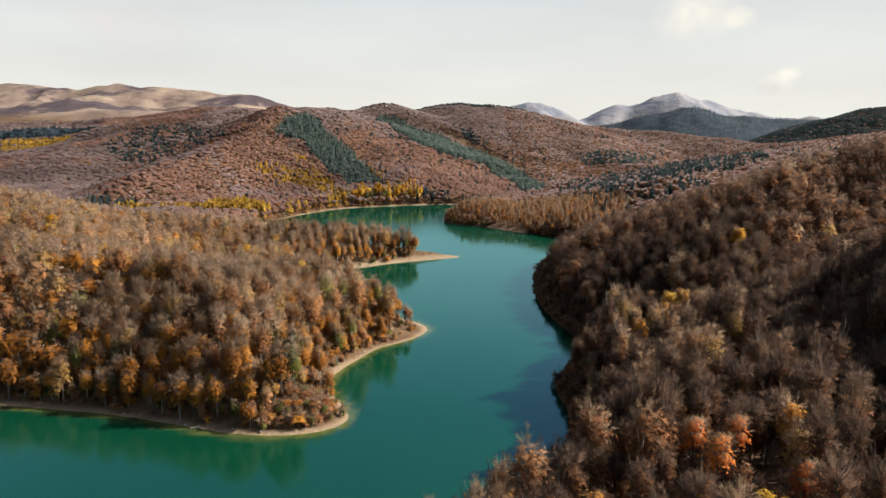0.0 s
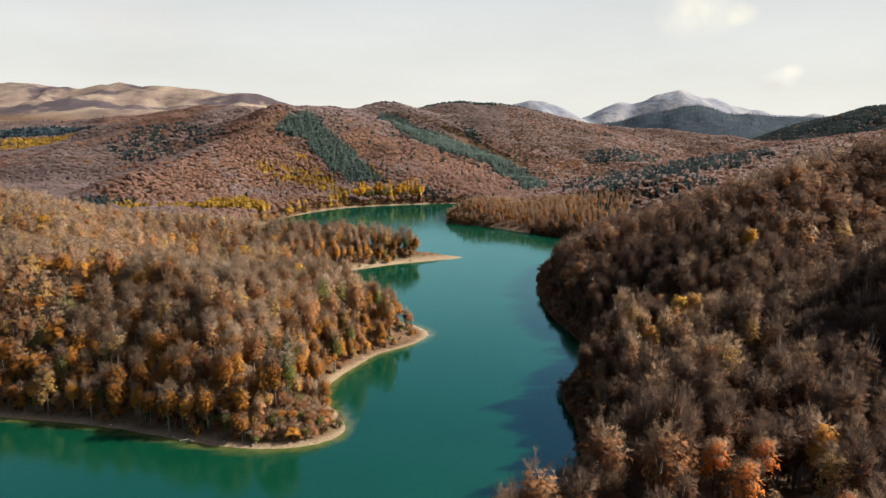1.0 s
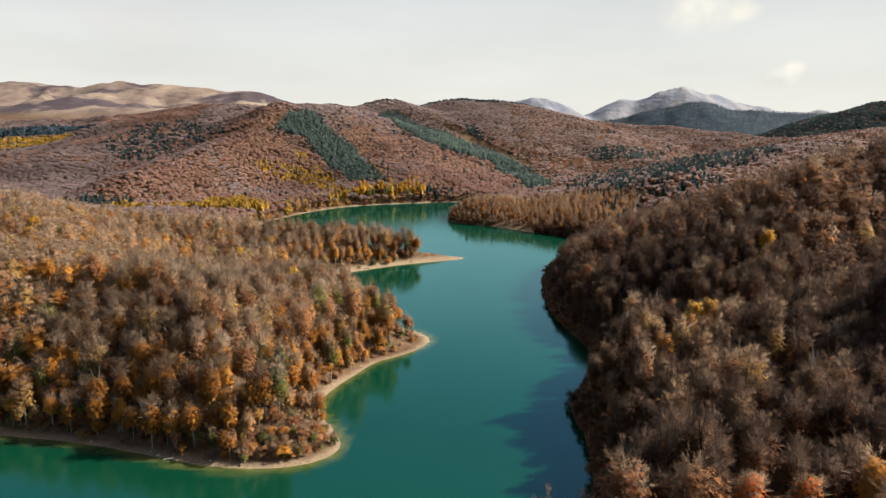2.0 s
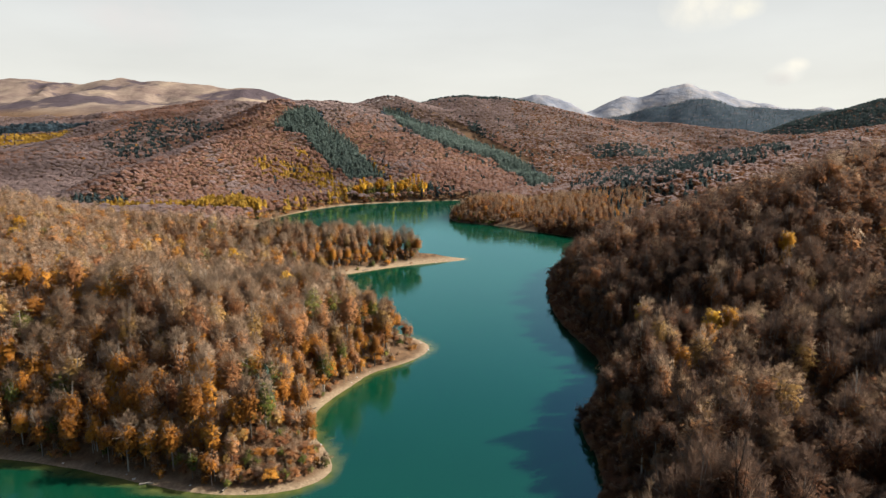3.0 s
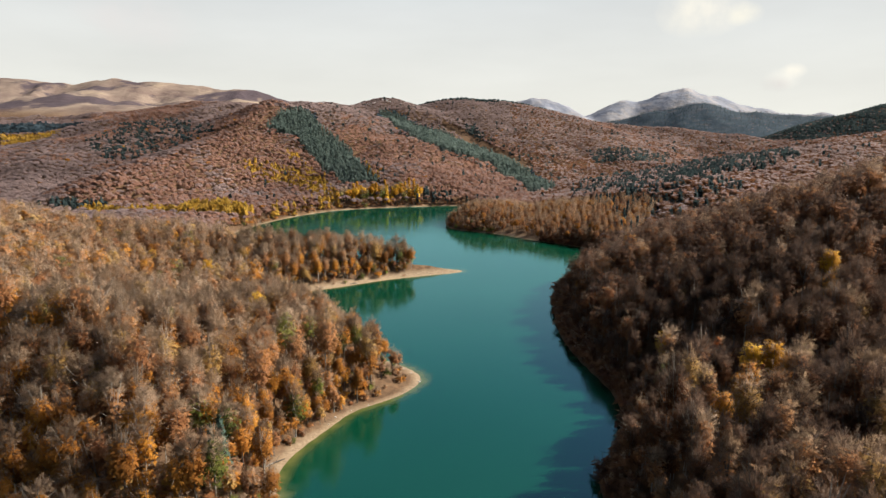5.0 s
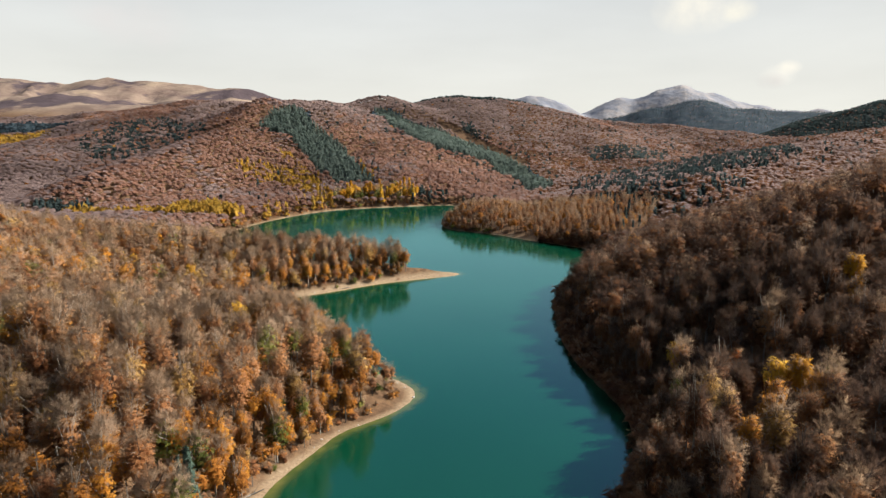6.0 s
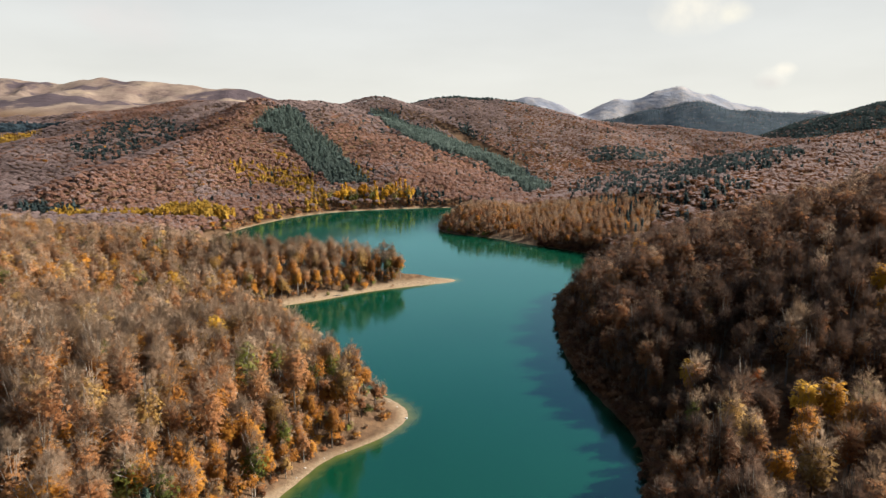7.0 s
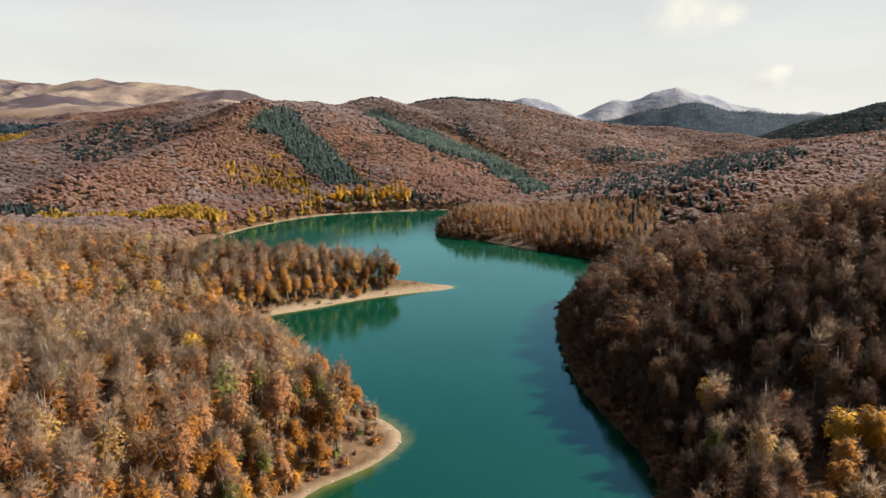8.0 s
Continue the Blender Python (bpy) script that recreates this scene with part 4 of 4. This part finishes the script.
def undergrowth(label, box, step, share, grow, seed, wide=False):
    """Young beeches between the tall ones, or the plain wood behind the start of the flight."""
    rng = np.random.default_rng(seed)
    xs, ys = np.meshgrid(np.arange(box[0], box[1], step), np.arange(box[2], box[3], step))
    x, y = (xs + rng.uniform(-0.45, 0.45, xs.shape) * step).ravel(), (ys + rng.uniform(-0.45, 0.45, xs.shape) * step).ravel()
    z, sd = height(x, y)
    ok = (sd > 4) & ~inside(x, y, OPEN_POINT) & (rng.uniform(0, 1, len(x)) < share)
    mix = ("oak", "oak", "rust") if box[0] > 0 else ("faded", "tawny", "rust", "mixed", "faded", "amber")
    plant("beech_undergrowth" if not wide else "beech_wood", label, "thicket" if not wide else "forest", [
        s if wide else (*s[:6], mix[i % len(mix)], s[7]) for i, s in enumerate(spots_of(x[ok], y[ok], z[ok], sd[ok], rng, grow))], 1)


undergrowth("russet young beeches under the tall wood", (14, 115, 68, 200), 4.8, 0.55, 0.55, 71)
undergrowth("brown and orange young beeches under the tall wood", (-150, -30, 160, 285), 4.9, 0.6, 0.6, 73)
undergrowth("grey and russet beech wood on the near bank", (-40, 130, -50, 62), 7.2, 1.0, 1.0, 72, True)

for kind, x, y, s, label in SPECIAL:
    g = float(height(np.array([x]), np.array([y]))[0][0])
    tree_thing(kind, 1, Matrix.Translation((x, y, g - 0.2)) @ Matrix.Scale(s, 4), label)

# ---- bushes, driftwood and stones of the shore ----
SHORE_RNG = np.random.default_rng(23)


def bush_thing(variant, x, y, size, label):
    key = ("bush", variant)
    g = float(height(np.array([x]), np.array([y]))[0][0])
    m = Matrix.Translation((x, y, g - 0.1)) @ Matrix.Rotation(float(SHORE_RNG.uniform(0, 6.28)), 4, "Z") @ Matrix.Scale(size, 4)
    if key in MASTERS:
        return tagged(copy_thing(MASTERS[key], m), label)
    tri, mat, puff = LEVELS[0]["bush"][variant]
    ob = tagged(new("shore_bush"), label, "bush", "bushes along the shore")
    for k in np.unique(mat):
        t = tri[mat == k]
        me = quick_mesh("bush_part", t.reshape(-1, 3), np.arange(len(t) * 3), 3)
        paint_puff(me, puff[mat == k])
        paint_rim(me, len(t))
        me.materials.append(TREE_MATS[k])
        new({"twig": "stem_tuft", "shade_twig": "stem_tuft"}.get(KINDS[k], "foliage"), me).parent = ob
    ob.matrix_basis = m
    MASTERS[key] = ob
    return ob


BUSH_LABELS = ("rusty brown bush at the wood's edge", "olive green bush on the sandy shore", "orange bush at the wood's edge", "rusty brown bush at the wood's edge")
# a dense belt on the western points, then the special ones
bx, by, bz, bsd, _ = scatter(-160, 5, 155, 300, 3.4, 77)
ok = (bsd > 2.6) & (bsd < 9.5) & (SHORE_RNG.uniform(0, 1, len(bx)) < 0.62) & ~((bx > -34) & (bsd < 4))
for x, y in list(zip(bx[ok], by[ok]))[:150]:
    v = int(SHORE_RNG.integers(0, 4))
    bush_thing(v, float(x), float(y), float(SHORE_RNG.uniform(0.45, 1.25)), BUSH_LABELS[v])
bush_thing(1, -33.5, 261.5, 1.5, "rounded olive green bush near the sandy point")
bush_thing(1, -40.5, 176.5, 1.3, "rounded olive green bush at the water's edge")
bush_thing(0, -31, 265, 0.9, "grey leafless bush near the sandy point")


def scrub(box, seed, label, near=2.5, deep=13, step=4.0, share=0.6, grow=1.0, east=False):
    x, y, z, sd, rng = scatter(*box, step, seed)
    ok = ~bare_point(x, y) & (sd > near) & (sd < deep) & ((x > 10) == east) & (rng.uniform(0, 1, len(x)) < share)
    x, y, z = x[ok], y[ok], z[ok]
    rows = [(x[i], y[i], z[i] - 0.3, rng.uniform(0, 6), rng.uniform(0.5, 1.6) * grow, rng.uniform(0, 1), "shade_bush" if east else "bush", int(rng.choice([0, 3, 0, 2, 1]))) for i in range(len(x))]
    plant("shore_scrub", label, "bushes", rows, 1)


scrub((-170, 5, 150, 300), 76, "low rusty and grey scrub behind the sandy shore", 3.4, 11, 2.6, 0.7, 0.85)
scrub((-66, -36, 160, 186), 83, "grey and rusty low scrub on the open point", 3.0, 22, 2.3, 0.8, 1.0)
scrub((-240, 5, 300, 480), 78, "low rusty and olive scrub along the sandy spit")
scrub((-260, 0, 600, 830), 79, "low rusty scrub along the far shore", grow=1.4)
scrub((0, 120, 95, 560), 80, "scrub at the foot of the steep east bank, darkened for shade", 0.5, 7, 1.7, 0.95, 1.1, True)
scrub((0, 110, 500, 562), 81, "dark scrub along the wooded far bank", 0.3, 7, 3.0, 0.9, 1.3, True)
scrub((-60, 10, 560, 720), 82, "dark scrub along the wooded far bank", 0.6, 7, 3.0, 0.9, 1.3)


def log_thing(x, y, turn, length, label):
    """A stranded trunk with broken limbs."""
    g = float(height(np.array([x]), np.array([y]))[0][0])
    ob = tagged(new("driftwood_log"), label, "driftwood", "stranded driftwood")
    ob.matrix_basis = Matrix.Translation((x, y, g + 0.15)) @ Matrix.Rotation(turn, 4, "Z")
    parts = [("log", prism((-length / 2, 0, 0), (0, 0.15, 0.12), 0.26, 0.22, 7)), ("log_end", prism((0, 0.15, 0.12), (length / 2, -0.1, 0.1), 0.22, 0.10, 7)),
             ("branch", prism((length * 0.1, 0.1, 0.2), (length * 0.35, 0.9, 0.9), 0.10, 0.03, 5)), ("branch", prism((-length * 0.2, 0, 0.1), (-length * 0.05, -0.9, 0.5), 0.09, 0.03, 5))]
    for name, t in parts:
        me = quick_mesh(name, t.reshape(-1, 3), np.arange(len(t) * 3), 3)
        paint_puff(me, facing(t))
        me.materials.append(TREE_MATS[KINDS.index("bark")])
        new(name, me).parent = ob


log_thing(-55.2, 207, 0.9, 7, "dark fallen trunk lying across the sand")
log_thing(-84, 165.6, 0.2, 3.5, "grey driftwood log at the waterline")
log_thing(-63, 164.4, 1.2, 2.5, "pale driftwood branch on the sand")
log_thing(-41, 252, 0.6, 4, "pale driftwood log on the sand")
log_thing(-76, 404, 0.5, 5, "grey driftwood log on the sandy spit")


def stone_mesh(seed):
    rng = np.random.default_rng(seed)
    bm = bmesh.new()
    bmesh.ops.create_icosphere(bm, subdivisions=1, radius=0.5)
    for v in bm.verts:
        v.co *= rng.uniform(0.75, 1.2)
        v.co.z *= 0.6
    me = bpy.data.meshes.new("stone")
    bm.to_mesh(me)
    bm.free()
    me.materials.append(STONE)
    return me


def stone_material():
    m, n, l, p = shader("limestone")
    l(ramp(n, l, noise_at(n, l, 3.0, 8), [(0.3, (0.30, 0.27, 0.23)), (0.7, (0.62, 0.58, 0.52))]), p.inputs["Base Color"])
    p.inputs["Roughness"].default_value = 0.9
    return m


STONE = stone_material()
STONES = [stone_mesh(k) for k in range(5)]
sx, sy, sz, ssd, _ = scatter(-120, 0, 158, 460, 2.6, 91)
ok = (ssd > 0.2) & (ssd < 3.2) & (sx < 0) & (SHORE_RNG.uniform(0, 1, len(sx)) < 0.2)
for x, y, z in list(zip(sx[ok], sy[ok], sz[ok]))[:110]:
    ob = new("shore_stone", STONES[int(SHORE_RNG.integers(0, 5))])
    ob.matrix_basis = Matrix.Translation((x, y, z + 0.05)) @ Matrix.Rotation(float(SHORE_RNG.uniform(0, 6)), 4, "Z") @ Matrix.Scale(float(SHORE_RNG.uniform(0.4, 1.3)), 4)
    tagged(ob, "pale limestone lying on the sandy shore", "stone", "shore stones")
